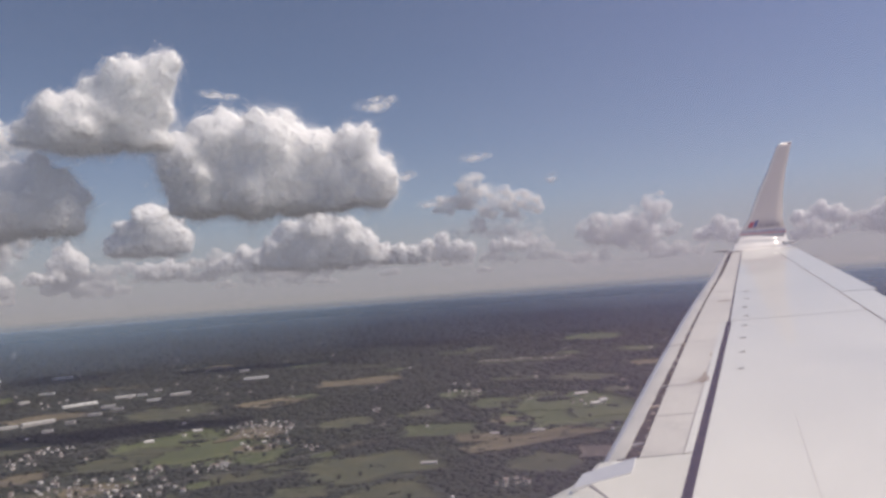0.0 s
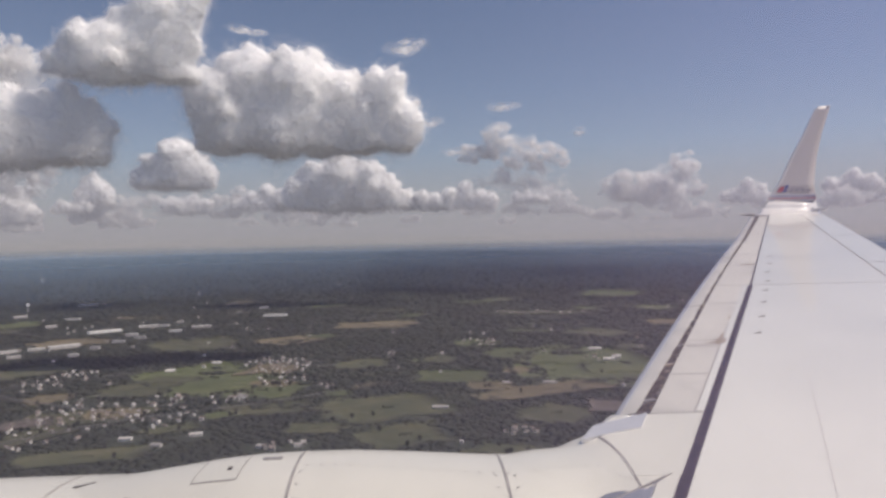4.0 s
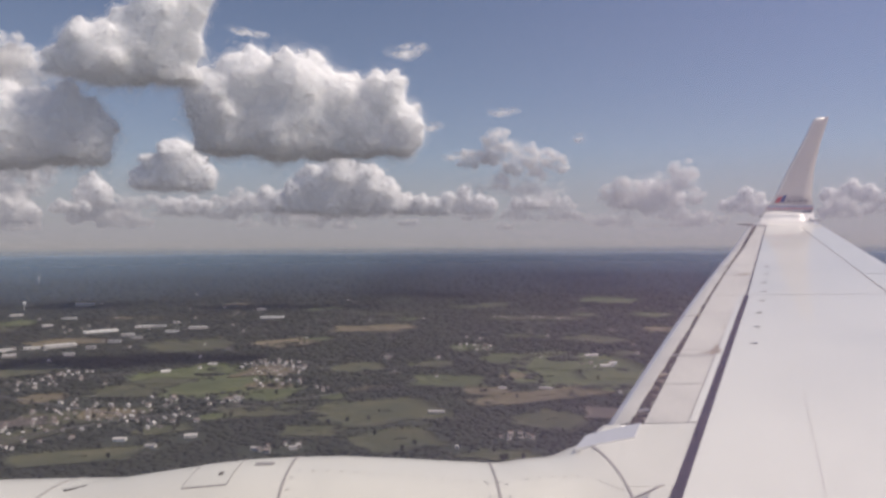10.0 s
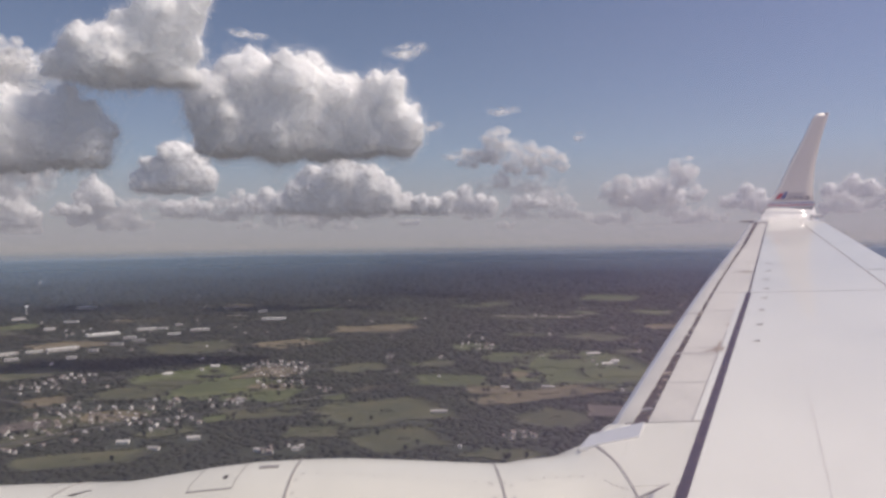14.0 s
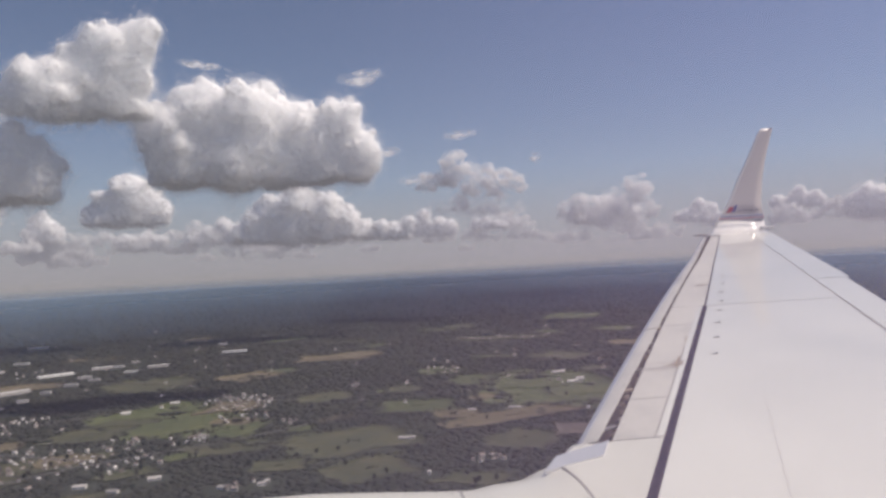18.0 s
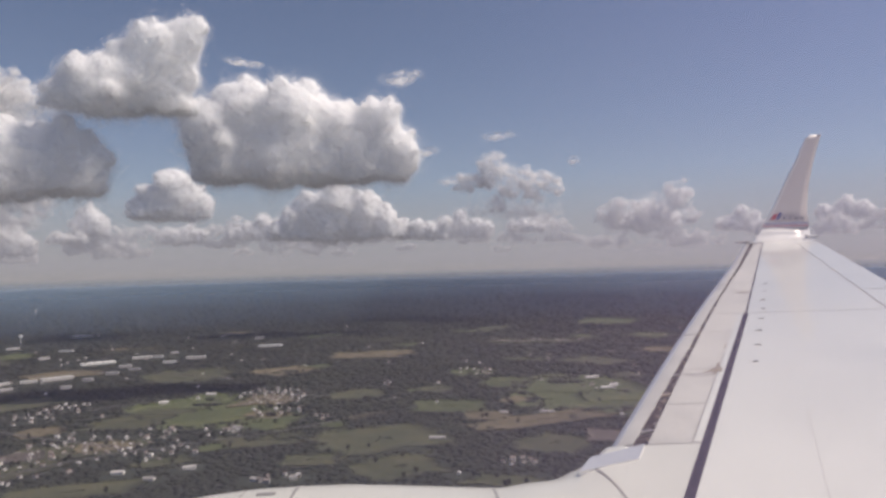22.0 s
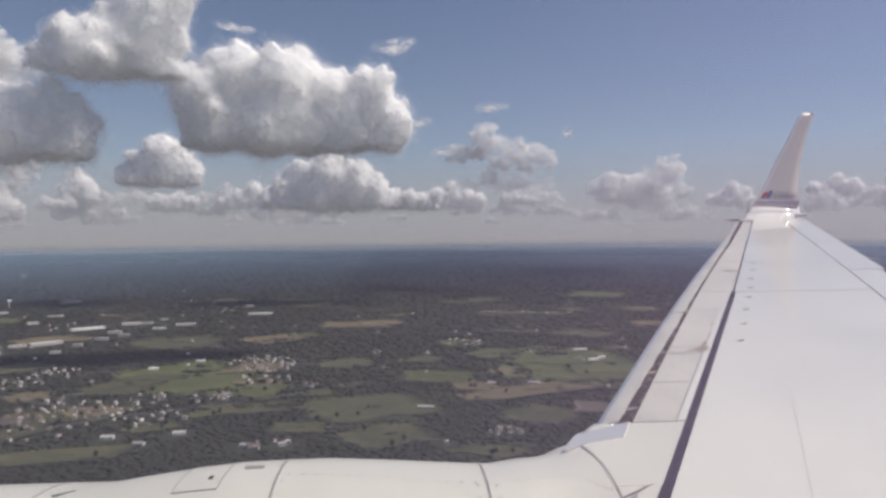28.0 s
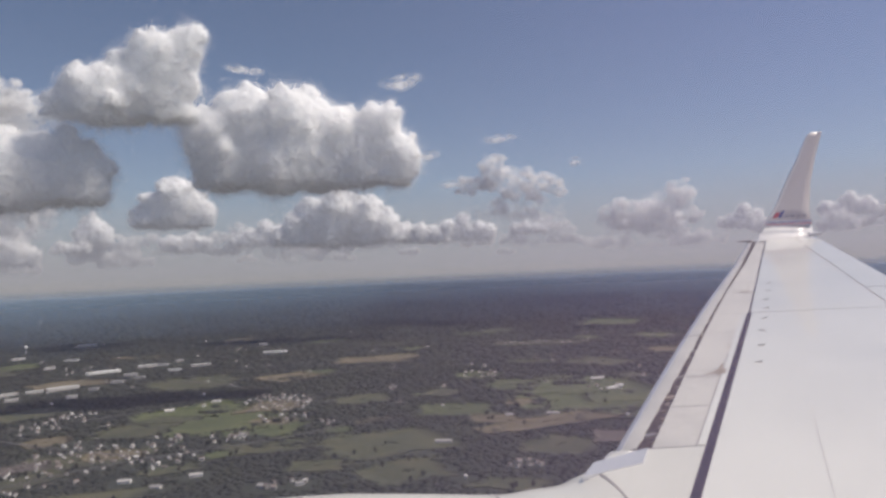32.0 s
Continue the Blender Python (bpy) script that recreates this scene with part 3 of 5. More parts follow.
# violet glare painted into the film: denser and more tinted towards the rear
psep, rear, psum = pn.new("ShaderNodeSeparateXYZ"), pn.new("ShaderNodeMapRange"), pn.new("ShaderNodeMath")
rear.inputs["From Min"].default_value, rear.inputs["From Max"].default_value, rear.inputs["To Max"].default_value = -0.03, 0.11, 0.10
rear.interpolation_type = "SMOOTHERSTEP"
plk.new(pco.outputs["Object"], psep.inputs[0])
plk.new(psep.outputs["X"], rear.inputs["Value"])
plk.new(amount.outputs["Result"], psum.inputs[0])
plk.new(rear.outputs["Result"], psum.inputs[1])
tone = pn.new("ShaderNodeValToRGB")
tone.color_ramp.elements[0].color, tone.color_ramp.elements[1].color, tone.color_ramp.elements[1].position = (0.97, 0.84, 1.0, 1), (1.0, 0.70, 1.0, 1), 0.10
plk.new(rear.outputs["Result"], tone.inputs["Fac"])
thin = pn.new("ShaderNodeVectorMath")
thin.operation = "SCALE"
plk.new(tone.outputs["Color"], thin.inputs[0])
plk.new(psum.outputs[0], thin.inputs["Scale"])
plk.new(thin.outputs["Vector"], film.inputs["Color"])
plk.new(clear.outputs[0], both.inputs[0])
plk.new(film.outputs[0], both.inputs[1])
plk.new(both.outputs[0], pn["Material Output"].inputs["Surface"])
pts = [hull(0.03 + 0.174 * (2 * i / 8 - 1), 10.5 + 6.1 * (2 * j / 8 - 1)) for i in range(9) for j in range(9)]
pane = link("window_pane", mesh("window_pane", [(x, y + 0.002, z) for x, y, z in pts], grid_faces(9, 9, flip=True)), M_PANE, body, "slightly hazy acrylic window pane")
pane.visible_shadow = False

# ---- land ----
M_LAND = material("woodland floor", [(0.020, 0.025, 0.018), (0.028, 0.034, 0.022), (0.042, 0.045, 0.030)], 0.004, 0.95, fine=0.5)
M_MEADOW = material("meadow grass", [(0.040, 0.052, 0.019), (0.064, 0.078, 0.028), (0.096, 0.102, 0.042)], 0.012, 0.95, random_tone=0.15)
M_OLIVE = material("rough pasture", [(0.034, 0.041, 0.020), (0.056, 0.060, 0.029), (0.088, 0.082, 0.043)], 0.014, 0.95, random_tone=0.15)
M_STUBBLE = material("dry stubble", [(0.085, 0.072, 0.042), (0.115, 0.095, 0.056), (0.14, 0.115, 0.072)], 0.014, 0.95, random_tone=0.18)
M_PLOUGH = material("ploughed soil", [(0.075, 0.062, 0.054), (0.10, 0.083, 0.072)], 0.02, 0.95, stretch=(1, 6, 1))
M_ROAD = material("pale asphalt", [(0.11, 0.108, 0.105), (0.16, 0.155, 0.15)], 0.05, 0.9)
M_WATER = material("river water", [(0.035, 0.04, 0.045), (0.05, 0.055, 0.06)], 0.01, 0.12, bump=0.1, bump_scale=0.3)
M_TREES = island_tone(material("broadleaf crowns", [(0.011, 0.0135, 0.0085), (0.0175, 0.021, 0.012), (0.030, 0.035, 0.017)], 0.006, 0.9, bump=0.1, bump_scale=0.6), 0.9, 1.12)
M_BARK = material("bark", [(0.06, 0.045, 0.035), (0.10, 0.08, 0.06)], 2, 0.9)


def land_h(r):
    s = min(1.0, max(0.0, (r - 3200) / 1700))
    return 231 * s * s * (1.6 - 0.6 * s)


def land_z(x, y):
    r = math.hypot(x, y)
    s = min(1.0, max(0.0, (r - 2600) / 1500))
    hills = 16 * s * (noise.noise((x / 900, y / 900, 3)) + 0.5 * noise.noise((x / 330, y / 330, 7)))
    return land_h(r) + hills


# the blue of distance haze is put into the woods' own colour
M_HILLS = material("far woods tinted for haze", [(0.006, 0.010, 0.017), (0.012, 0.018, 0.026), (0.028, 0.034, 0.040)], 0.004, 0.95, fine=0.5, stretch=(1, 2.5, 1))


def disc(radii, na=144):
    vs = []
    for r in radii:
        for k in range(na):
            a = 2 * math.pi * k / na
            x, y = r * math.sin(a), r * math.cos(a)
            vs.append((x, y, land_z(x, y) if r else 0))
    return vs, grid_faces(len(radii), na, close=True)


ground = link("ground", mesh("ground", *disc([0.5, 150, 300, 450, 600] + [600 + 100 * k for k in range(1, 32)])), M_LAND)
tagged(ground, "dark wooded plain seen from the air", "land", kind="structure")
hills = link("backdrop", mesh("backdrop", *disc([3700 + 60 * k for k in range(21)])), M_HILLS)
tagged(hills, "low wooded hills on the horizon, tinted blue for haze", "hills", kind="structure")

MEADOW = (
    (-475, 1580, 127, 184),
    (-312, 1432, 83, 80),
    (420, 1640, 150, 215),
    (300, 1560, 90, 90),
    (76, 1520, 87, 70),
    (241, 1808, 62, 82),
    (170, 2011, 59, 67),
    (444, 1445, 74, 61),
    (-340, 1234, 31, 25),
    (-157, 1383, 28, 26),
    (-1565, 2754, 103, 111),
    (400, 1847, 77, 57),
)
OLIVE = (
    (-61, 1244, 101, 103),
    (-19, 1068, 65, 63),
    (237, 1174, 56, 59),
    (-672, 2109, 108, 138),
    (-268, 1272, 74, 45),
    (-136, 1707, 70, 56),
    (-166, 1124, 46, 34),
    (-578, 1471, 77, 62),
    (-932, 1724, 80, 72),
    (574, 2151, 99, 66),
    (61, 1745, 40, 42),
    (-480, 1008, 82, 36),
    (-407, 1144, 39, 26),
    (126, 974, 48, 27),
    (-590, 1240, 90, 60),
    (-614, 1127, 60, 40),
    (489, 2773, 190, 60),
)
STUBBLE = (
    (151, 1410, 44, 39),
    (263, 1357, 118, 41),
    (-385, 2152, 85, 77),
    (-162, 2483, 105, 101),
    (-730, 1397, 38, 41),
    (871, 2369, 62, 66),
    (-1086, 2209, 100, 87),
    (-344, 1660, 62, 70),
    (-545, 1257, 50, 36),
    (-73, 2523, 74, 69),
)
PLOUGH = (
    (340, 1209, 41, 38),
    (-673, 1202, 45, 31),
)
VILLAGES = (
    (-350, 1715, 85, 122, 52),
    (-294, 1520, 57, 58, 14),
    (-360, 1351, 45, 45, 11),
    (-828, 1528, 64, 64, 12),
    (-779, 1627, 66, 70, 14),
    (-573, 1323, 129, 93, 40),
    (-591, 1207, 109, 70, 28),
    (-433, 1219, 63, 76, 16),
    (462, 1686, 48, 57, 9),
    (186, 2005, 74, 67, 10),
    (-71, 1835, 21, 55, 4),
    (515, 2787, 196, 86, 20),
    (166, 1071, 33, 26, 8),
    (-202, 1026, 38, 23, 5),
    (-175, 1449, 36, 34, 4),
    (-1124, 2011, 75, 74, 8),
    (-1056, 2611, 275, 157, 12),
    (-790, 3118, 131, 100, 6),
    (-575, 1076, 59, 28, 6),
)
SHEDS = (
    (-1086, 2468, 131),
    (-982, 2590, 81),
    (-945, 2347, 49),
    (-932, 2609, 41),
    (-911, 2722, 33),
    (-772, 2531, 82),
    (-834, 2441, 52),
    (-887, 2269, 44),
    (-1048, 2112, 103),
    (-1111, 2076, 54),
    (-941, 1942, 32),
    (-939, 2067, 31),
    (-1171, 2040, 54),
    (-1095, 1931, 40),
    (-1533, 3319, 101),
    (-1406, 2906, 68),
    (-1665, 2994, 61),
    (-698, 3225, 48),
    (-581, 2892, 115),
    (-924, 2193, 46),
    (-1361, 2649, 44),
)
BARNS = (
    (-585, 1668, 26),
    (-502, 1762, 28),
    (40, 1231, 36),
    (272, 1416, 33),
    (472, 1828, 46),
    (465, 1669, 31),
    (493, 1696, 20),
    (-231, 1026, 17),
    (-178, 1029, 15),
    (-343, 1372, 18),
    (-391, 1049, 20),
    (183, 1426, 19),
    (-349, 1102, 24),
    (-452, 1088, 23),
)

PATCH = []


def patch(name, x, y, hw, hd, mat, label, seed, lift):
    """A field with an uneven, half-square outline, laid on the land."""
    rnd = random.Random(seed)
    turn = math.atan2(x, y) + rnd.uniform(-0.55, 0.55)
    ph, sq = rnd.uniform(0, 9), rnd.uniform(0.34, 0.62)
    c, s = math.cos(turn), math.sin(turn)
    n, ring = 48, []
    for k in range(n):
        a = 2 * math.pi * k / n
        u, v = math.copysign(abs(math.cos(a)) ** sq, math.cos(a)), math.copysign(abs(math.sin(a)) ** sq, math.sin(a))
        f = 0.94 + 0.46 * noise.noise((1.3 * math.cos(a) + ph, 1.3 * math.sin(a), seed)) + 0.22 * noise.noise((4 * math.cos(a), 4 * math.sin(a) + ph, seed))
        ring.append((hw * u * f, hd * v * f))
    vs = []
    for f in (1.0, 0.66, 0.33, 0.02):
        for u, v in ring:
            px, py = x + f * (c * u + s * v), y + f * (-s * u + c * v)
            vs.append((px, py, land_z(px, py) + lift))
    low = [(p[0], p[1], p[2] - lift - 1) for p in vs[:n]]
    fs = grid_faces(4, n, close=True, flip=True) + [tuple(range(3 * n, 4 * n))]
    k0 = len(vs)
    fs += [(j, k0 + j, k0 + (j + 1) % n, (j + 1) % n) for j in range(n)]
    PATCH.append((x, y, c, s, hw * 0.98, hd * 0.98))
    ob = link(name, mesh(name, vs + low, fs), mat)
    return tagged(ob, label, "field", "fields between the woods")


for kind, rows, mat, label in (("meadow", MEADOW, M_MEADOW, "green mown meadow between dark woods"),
                               ("pasture", OLIVE, M_OLIVE, "olive green rough pasture beside woods"),
                               ("stubble_field", STUBBLE, M_STUBBLE, "pale tan stubble and bare ground"),
                               ("ploughed_field", PLOUGH, M_PLOUGH, "grey-brown ploughed field")):
    for k, (x, y, hw, hd) in enumerate(rows):
        patch(kind, x, y, hw * 1.15, hd * 1.1, mat, label, len(PATCH) + 1, 0.25 + 0.05 * len(PATCH))


rnd = random.Random(77)
for k in range(30):
    az, d = rnd.uniform(-0.56, 0.52), 1350 + 2300 * rnd.random() ** 1.2
    kind, mat, label = rnd.choice((("pasture", M_OLIVE, "olive green rough pasture beside woods"), ("pasture", M_OLIVE, "olive green rough pasture beside woods"),
                                   ("pasture", M_OLIVE, "olive green rough pasture beside woods"),
                                   ("meadow", M_MEADOW, "green mown meadow between dark woods"), ("stubble_field", M_STUBBLE, "pale tan stubble and bare ground")))
    s = d / 1500
    patch(kind, d * math.sin(az), d * math.cos(az), rnd.uniform(22, 62) * s, rnd.uniform(14, 40) * s, mat, label, 100 + k, 0.2 + 0.02 * k + 0.25 * s)


def in_patch(x, y):
    for px, py, c, s, hw, hd in PATCH:
        dx, dy = x - px, y - py
        u, v = (c * dx - s * dy) / hw, (s * dx + c * dy) / hd
        f = u * u * u * u + v * v * v * v
        if f < 1:
            return f < 0.45 or noise.noise((x / 14, y / 14, 9)) < 0.05
    return False


# river to the north-west of the town
def ribbon(name, pts, width, mat, label, category, lift, taper=0.0):
    vs = []
    for k, p in enumerate(pts):
        a, b = Vector(pts[max(0, k - 1)]), Vector(pts[min(len(pts) - 1, k + 1)])
        d = (b - a).normalized()
        w = width * (1 + taper * math.sin(k * 1.7)) / 2
        for e in (-w, w):
            x, y = p[0] - d.y * e, p[1] + d.x * e
            vs.append((x, y, land_z(x, y) + lift))
    me = mesh(name, *slab([vs[i] for i in range(len(vs))], len(pts), 2, 0.5))
    return tagged(link(name, me, mat), label, category, kind="structure")


def bend(p, q, sway, n=24):
    out = []
    for k in range(n):
        s = k / (n - 1)
        x, y = p[0] + (q[0] - p[0]) * s, p[1] + (q[1] - p[1]) * s
        o = sway * math.sin(s * math.pi * 1.6 + 0.4)
        d = math.hypot(q[0] - p[0], q[1] - p[1])
        out.append((x - (q[1] - p[1]) / d * o, y + (q[0] - p[0]) / d * o))
    return out


RIVER = bend((-2600, 2500), (-780, 250), 130)
ribbon("water", RIVER, 330, M_WATER, "broad calm grey river reflecting clouds", "river", 0.4, 0.15)
ROADS = [bend((-1900, 2050), (-420, 1260), 60), bend((-1500, 2650), (-500, 1900), -70), bend((-640, 1060), (-150, 1440), 30),
         bend((-380, 1590), (-215, 1830), 25), bend((-400, 1740), (-190, 1690), 20), bend((-900, 1480), (-640, 1690), 20)]
for r in ROADS:
    ribbon("road", r, 4.6, M_ROAD, "pale narrow country road", "road", 3.2)


def near_line(x, y, line, w):
    return min((x - p[0]) ** 2 + (y - p[1]) ** 2 for p in line) < w * w


# ---- buildings ----
M_WALLS = material("pale house siding", [(0.44, 0.42, 0.39), (0.60, 0.58, 0.55)], 0.3, 0.8, random_tone=0.5)
M_ROOFS = material("shingle roof", [(0.20, 0.165, 0.15), (0.30, 0.25, 0.225)], 0.5, 0.85, random_tone=0.45)
M_PALE = material("pale roof", [(0.58, 0.55, 0.53), (0.70, 0.68, 0.66)], 0.5, 0.8, random_tone=0.25)
M_METAL = material("white membrane roof", [(0.62, 0.62, 0.61), (0.76, 0.76, 0.74)], 0.03, 0.6, random_tone=0.35)
M_TIN = material("weathered tin roof", [(0.34, 0.32, 0.31), (0.46, 0.44, 0.42)], 0.2, 0.6, random_tone=0.3)
M_GLASS = material("dark window glass", [(0.03, 0.035, 0.04), (0.05, 0.055, 0.06)], 1, 0.15)
M_BRICK = material("red brick", [(0.24, 0.12, 0.09), (0.32, 0.16, 0.12)], 0.8, 0.85)


def box(x0, x1, y0, y1, z0, z1):
    v = [(x, y, z) for x in (x0, x1) for y in (y0, y1) for z in (z0, z1)]
    return v, [(0, 1, 3, 2), (4, 6, 7, 5), (0, 4, 5, 1), (2, 3, 7, 6), (0, 2, 6, 4), (1, 5, 7, 3)]


def boxes(rows):
    vs, fs = [], []
    for r in rows:
        v, f = box(*r)
        fs += [tuple(i + len(vs) for i in q) for q in f]
        vs += v
    return vs, fs


def gable(lx, ly, z0, rise, over=0.4, t=0.25):
    a, b = lx / 2 + over, ly / 2 + over
    v = [(-a, -b, z0), (-a, 0, z0 + rise), (-a, b, z0), (a, -b, z0), (a, 0, z0 + rise), (a, b, z0)]
    v += [(x, y, z - t) for x, y, z in v]
    f = [(0, 1, 4, 3)[::-1], (1, 2, 5, 4)[::-1], (6, 7, 10, 9), (7, 8, 11, 10), (0, 3, 9, 6), (2, 8, 11, 5), (0, 6, 7, 1), (1, 7, 8, 2), (3, 4, 10, 9), (4, 5, 11, 10)]
    return v, f


def make_house(lx, ly, h, rise, roof_mat, label):
    e = new("house")
    tagged(e, label, "house", "houses of the village")
    v, f = box(-lx / 2, lx / 2, -ly / 2, ly / 2, -1, h)
    n = len(v)
    v += [(-lx / 2, 0, h + rise * 0.86), (lx / 2, 0, h + rise * 0.86)]
    f += [(1, n, 3), (5, 7, n + 1)]
    link("body", mesh("body", v, f, False), M_WALLS, e)
    roof = link("roof", mesh("roof", *gable(lx, ly, h - 0.1, rise), smooth=False), roof_mat, e)
    link("chimney", mesh("chimney", *box(lx * 0.2, lx * 0.2 + 0.8, -0.4, 0.4, h + rise * 0.4, h + rise + 0.9), smooth=False), M_BRICK, roof)
    for k in (-1, 1):
        link("window", mesh("window", *box(k * lx * 0.28 - 0.8, k * lx * 0.28 + 0.8, -ly / 2 - 0.06, -ly / 2 + 0.05, 1.1, 2.4), smooth=False), M_GLASS, e)
    link("door", mesh("door", *box(-0.5, 0.5, -ly / 2 - 0.05, -ly / 2 + 0.05, 0, 2.1), smooth=False), M_BRICK, e)
    return e


KINDS = [make_house(7.4, 5.4, 4.2, 2.0, M_ROOFS, "two-storey pale house with brown shingle roof"),
         make_house(8.6, 5.4, 3.0, 1.7, M_ROOFS, "low pale house with brown shingle roof"),
         make_house(6.8, 5.6, 4.2, 2.0, M_PALE, "white house with a pale roof"),
         make_house(6.6, 5.6, 4.6, 2.6, M_ROOFS, "tall narrow pale house with steep roof")]
rnd = random.Random(5)
TAKEN = []
made = 0
for vx, vy, hw, hd, n in VILLAGES:
    turn = math.atan2(vx, vy)
    c, s = math.cos(turn), math.sin(turn)
    tries = 0
    got = 0
    while got < n and tries < 600:
        tries += 1
        u, v = rnd.uniform(-1, 1), rnd.uniform(-1, 1)
        if u * u + v * v > 1:
            continue
        if n > 12:                          # along curved streets
            v = (round(v * hd / 21 + 0.6 * math.sin(2 * u)) * 21 + rnd.uniform(-3, 3)) / hd - 0.28 * math.sin(2 * u)
        x, y = vx + c * u * hw + s * v * hd, vy - s * u * hw + c * v * hd
        if any((x - a) ** 2 + (y - b) ** 2 < 12.5 ** 2 for a, b, _ in TAKEN):
            continue
        TAKEN.append((x, y, 8.5))
        src = KINDS[rnd.choice((0, 0, 1, 2, 2, 3))]
        m = pose(x, y, land_z(x, y) + 0.3, 0, 0, math.degrees(turn) + rnd.choice((0, 90, 0, 25, -30)) + rnd.uniform(-12, 12))
        m = m @ Matrix.Scale(rnd.choice((0.75, 0.85, 0.95, 1.0, 1.15)), 4)
        if made < 4:
            KINDS[made].matrix_basis = m
        else:
            copy_thing(src, m)
        made += 1
        got += 1


for k in range(90):                          # lone farmhouses
    az, d = rnd.uniform(-0.55, 0.5), rnd.uniform(1000, 4200)
    x, y = d * math.sin(az), d * math.cos(az)
    if not any((x - p) ** 2 + (y - q) ** 2 < 60 ** 2 for p, q, _ in TAKEN):
        TAKEN.append((x, y, 22))
        copy_thing(KINDS[k % 4], pose(x, y, land_z(x, y) + 0.3, 0, 0, rnd.uniform(0, 180)))


def make_shed(x, y, length, k):
    e = new("warehouse")
    e.matrix_basis = pose(x, y, land_z(x, y) + 0.3, 0, 0, -math.degrees(math.atan2(x, y)) + 14 - 11 * (k % 4))
    tagged(e, "long white flat-roofed warehouse among trees", "warehouse", "warehouses of the business park")
    length *= 0.82
    d, h = max(14, length * 0.32), 5.5 + (k % 3)
    link("body", mesh("body", *box(-length / 2, length / 2, -d / 2, d / 2, -3, h), smooth=False), M_TIN if k % 3 else M_METAL, e)
    link("roof", mesh("roof", *box(-length / 2 + 0.6, length / 2 - 0.6, -d / 2 + 0.6, d / 2 - 0.6, h + 0.004, h + 0.25), smooth=False), M_METAL, e)
    link("parapet", mesh("parapet", *boxes([(-length / 2, length / 2, -d / 2, -d / 2 + 0.5, h + 0.003, h + 0.9), (-length / 2, length / 2, d / 2 - 0.5, d / 2, h + 0.003, h + 0.9)]), smooth=False), M_PALE, e)
    for j in range(4):
        px = -length * 0.36 + length * 0.24 * j
        link("loading_door", mesh("loading_door", *box(px - 1.8, px + 1.8, -d / 2 - 0.08, -d / 2 + 0.05, 0, 4), smooth=False), M_TIN, e)
        link("roof_unit", mesh("roof_unit", *box(px - 1.5, px + 1.5, -1.5, 1.5, h + 0.25, h + 1.9), smooth=False), M_TIN, e)
    TAKEN.append((x, y, length * 0.5 + 9))


for k, (x, y, length) in enumerate(SHEDS):
    make_shed(x, y, length, k)
for k, (x, y, length) in enumerate(BARNS):
    length *= 0.8
    e = new("barn")
    tagged(e, "long low farm building with weathered roof", "barn", "farm buildings")
    e.matrix_basis = pose(x, y, land_z(x, y) + 0.4, 0, 0, 15 - 11 * (k % 4))
    link("body", mesh("body", *box(-length / 2, length / 2, -4.5, 4.5, -2, 3.6), smooth=False), M_WALLS, e)
    link("roof", mesh("roof", *gable(length, 9, 3.5, 2.2), smooth=False), M_PALE if k in (0, 1, 4, 5, 6) else M_TIN, e)
    for j in (-1, 1):
        link("barn_door", mesh("barn_door", *box(j * length * 0.3 - 1.5, j * length * 0.3 + 1.5, -4.58, -4.45, 0, 3), smooth=False), M_TIN, e)
    TAKEN.append((x, y, length * 0.62 + 18))

for x, y in ((-1965, 3743), (-1722, 3157)):
    e = new("water_tower")
    tagged(e, "white water tower above the trees", "water tower")
    e.location = (x, y, land_z(x, y))
    prof = ((0.1, 24), (3.5, 24.5), (6.2, 27), (7, 30), (6.2, 33), (3.5, 35.4), (0.1, 36))
    rings = [[(r * math.cos(2 * math.pi * j / 20), r * math.sin(2 * math.pi * j / 20), z) for j in range(20)] for r, z in prof]
    link("tank", mesh("tank", *loft(rings)), M_METAL, e)
    link("stem", mesh("stem", *loft([[(r * math.cos(2 * math.pi * j / 12), r * math.sin(2 * math.pi * j / 12), z) for j in range(12)] for r, z in ((3, -2), (1.4, 4), (1.3, 20), (2.4, 25))])), M_METAL, e)

# ---- woods: thousands of crowns, each of several uneven clumps ----
bm = bmesh.new()
bmesh.ops.create_icosphere(bm, subdivisions=1, radius=1)
ICO_V = np.array([v.co[:] for v in bm.verts])
ICO_F = np.array([[v.index for v in f.verts] for f in bm.faces])
bm.free()


def crowns(name, spots, label, mat=M_TREES):
    """Joined tree crowns; spots are rows of x, y, z, radius, height."""
    rng = np.random.default_rng(len(spots))
    n = len(spots)
    P = np.array(spots)
    V = np.repeat(ICO_V[None], n, 0) * (1 + 0.22 * rng.standard_normal((n, len(ICO_V), 1)).clip(-1.6, 1.6))
    V[:, :, :2] *= P[:, None, 3:4]
    V[:, :, 2] *= P[:, 4:5] * 0.5
    V += P[:, None, :3]
    V[:, :, 2] += P[:, 4:5] * 0.5
    Fc = (ICO_F[None] + (np.arange(n) * len(ICO_V))[:, None, None]).reshape(-1, 3)
    me = bpy.data.meshes.new(name)
    me.vertices.add(n * len(ICO_V))
    me.vertices.foreach_set("co", V.reshape(-1))
    me.loops.add(len(Fc) * 3)
    me.loops.foreach_set("vertex_index", Fc.reshape(-1))
    me.polygons.add(len(Fc))
    me.polygons.foreach_set("loop_start", np.arange(0, len(Fc) * 3, 3))
    me.polygons.foreach_set("use_smooth", np.ones(len(Fc), bool))
    me.update(calc_edges=True)
    ob = link(name, me, mat, kind="stuff")
    return tagged(ob, label, "woods")


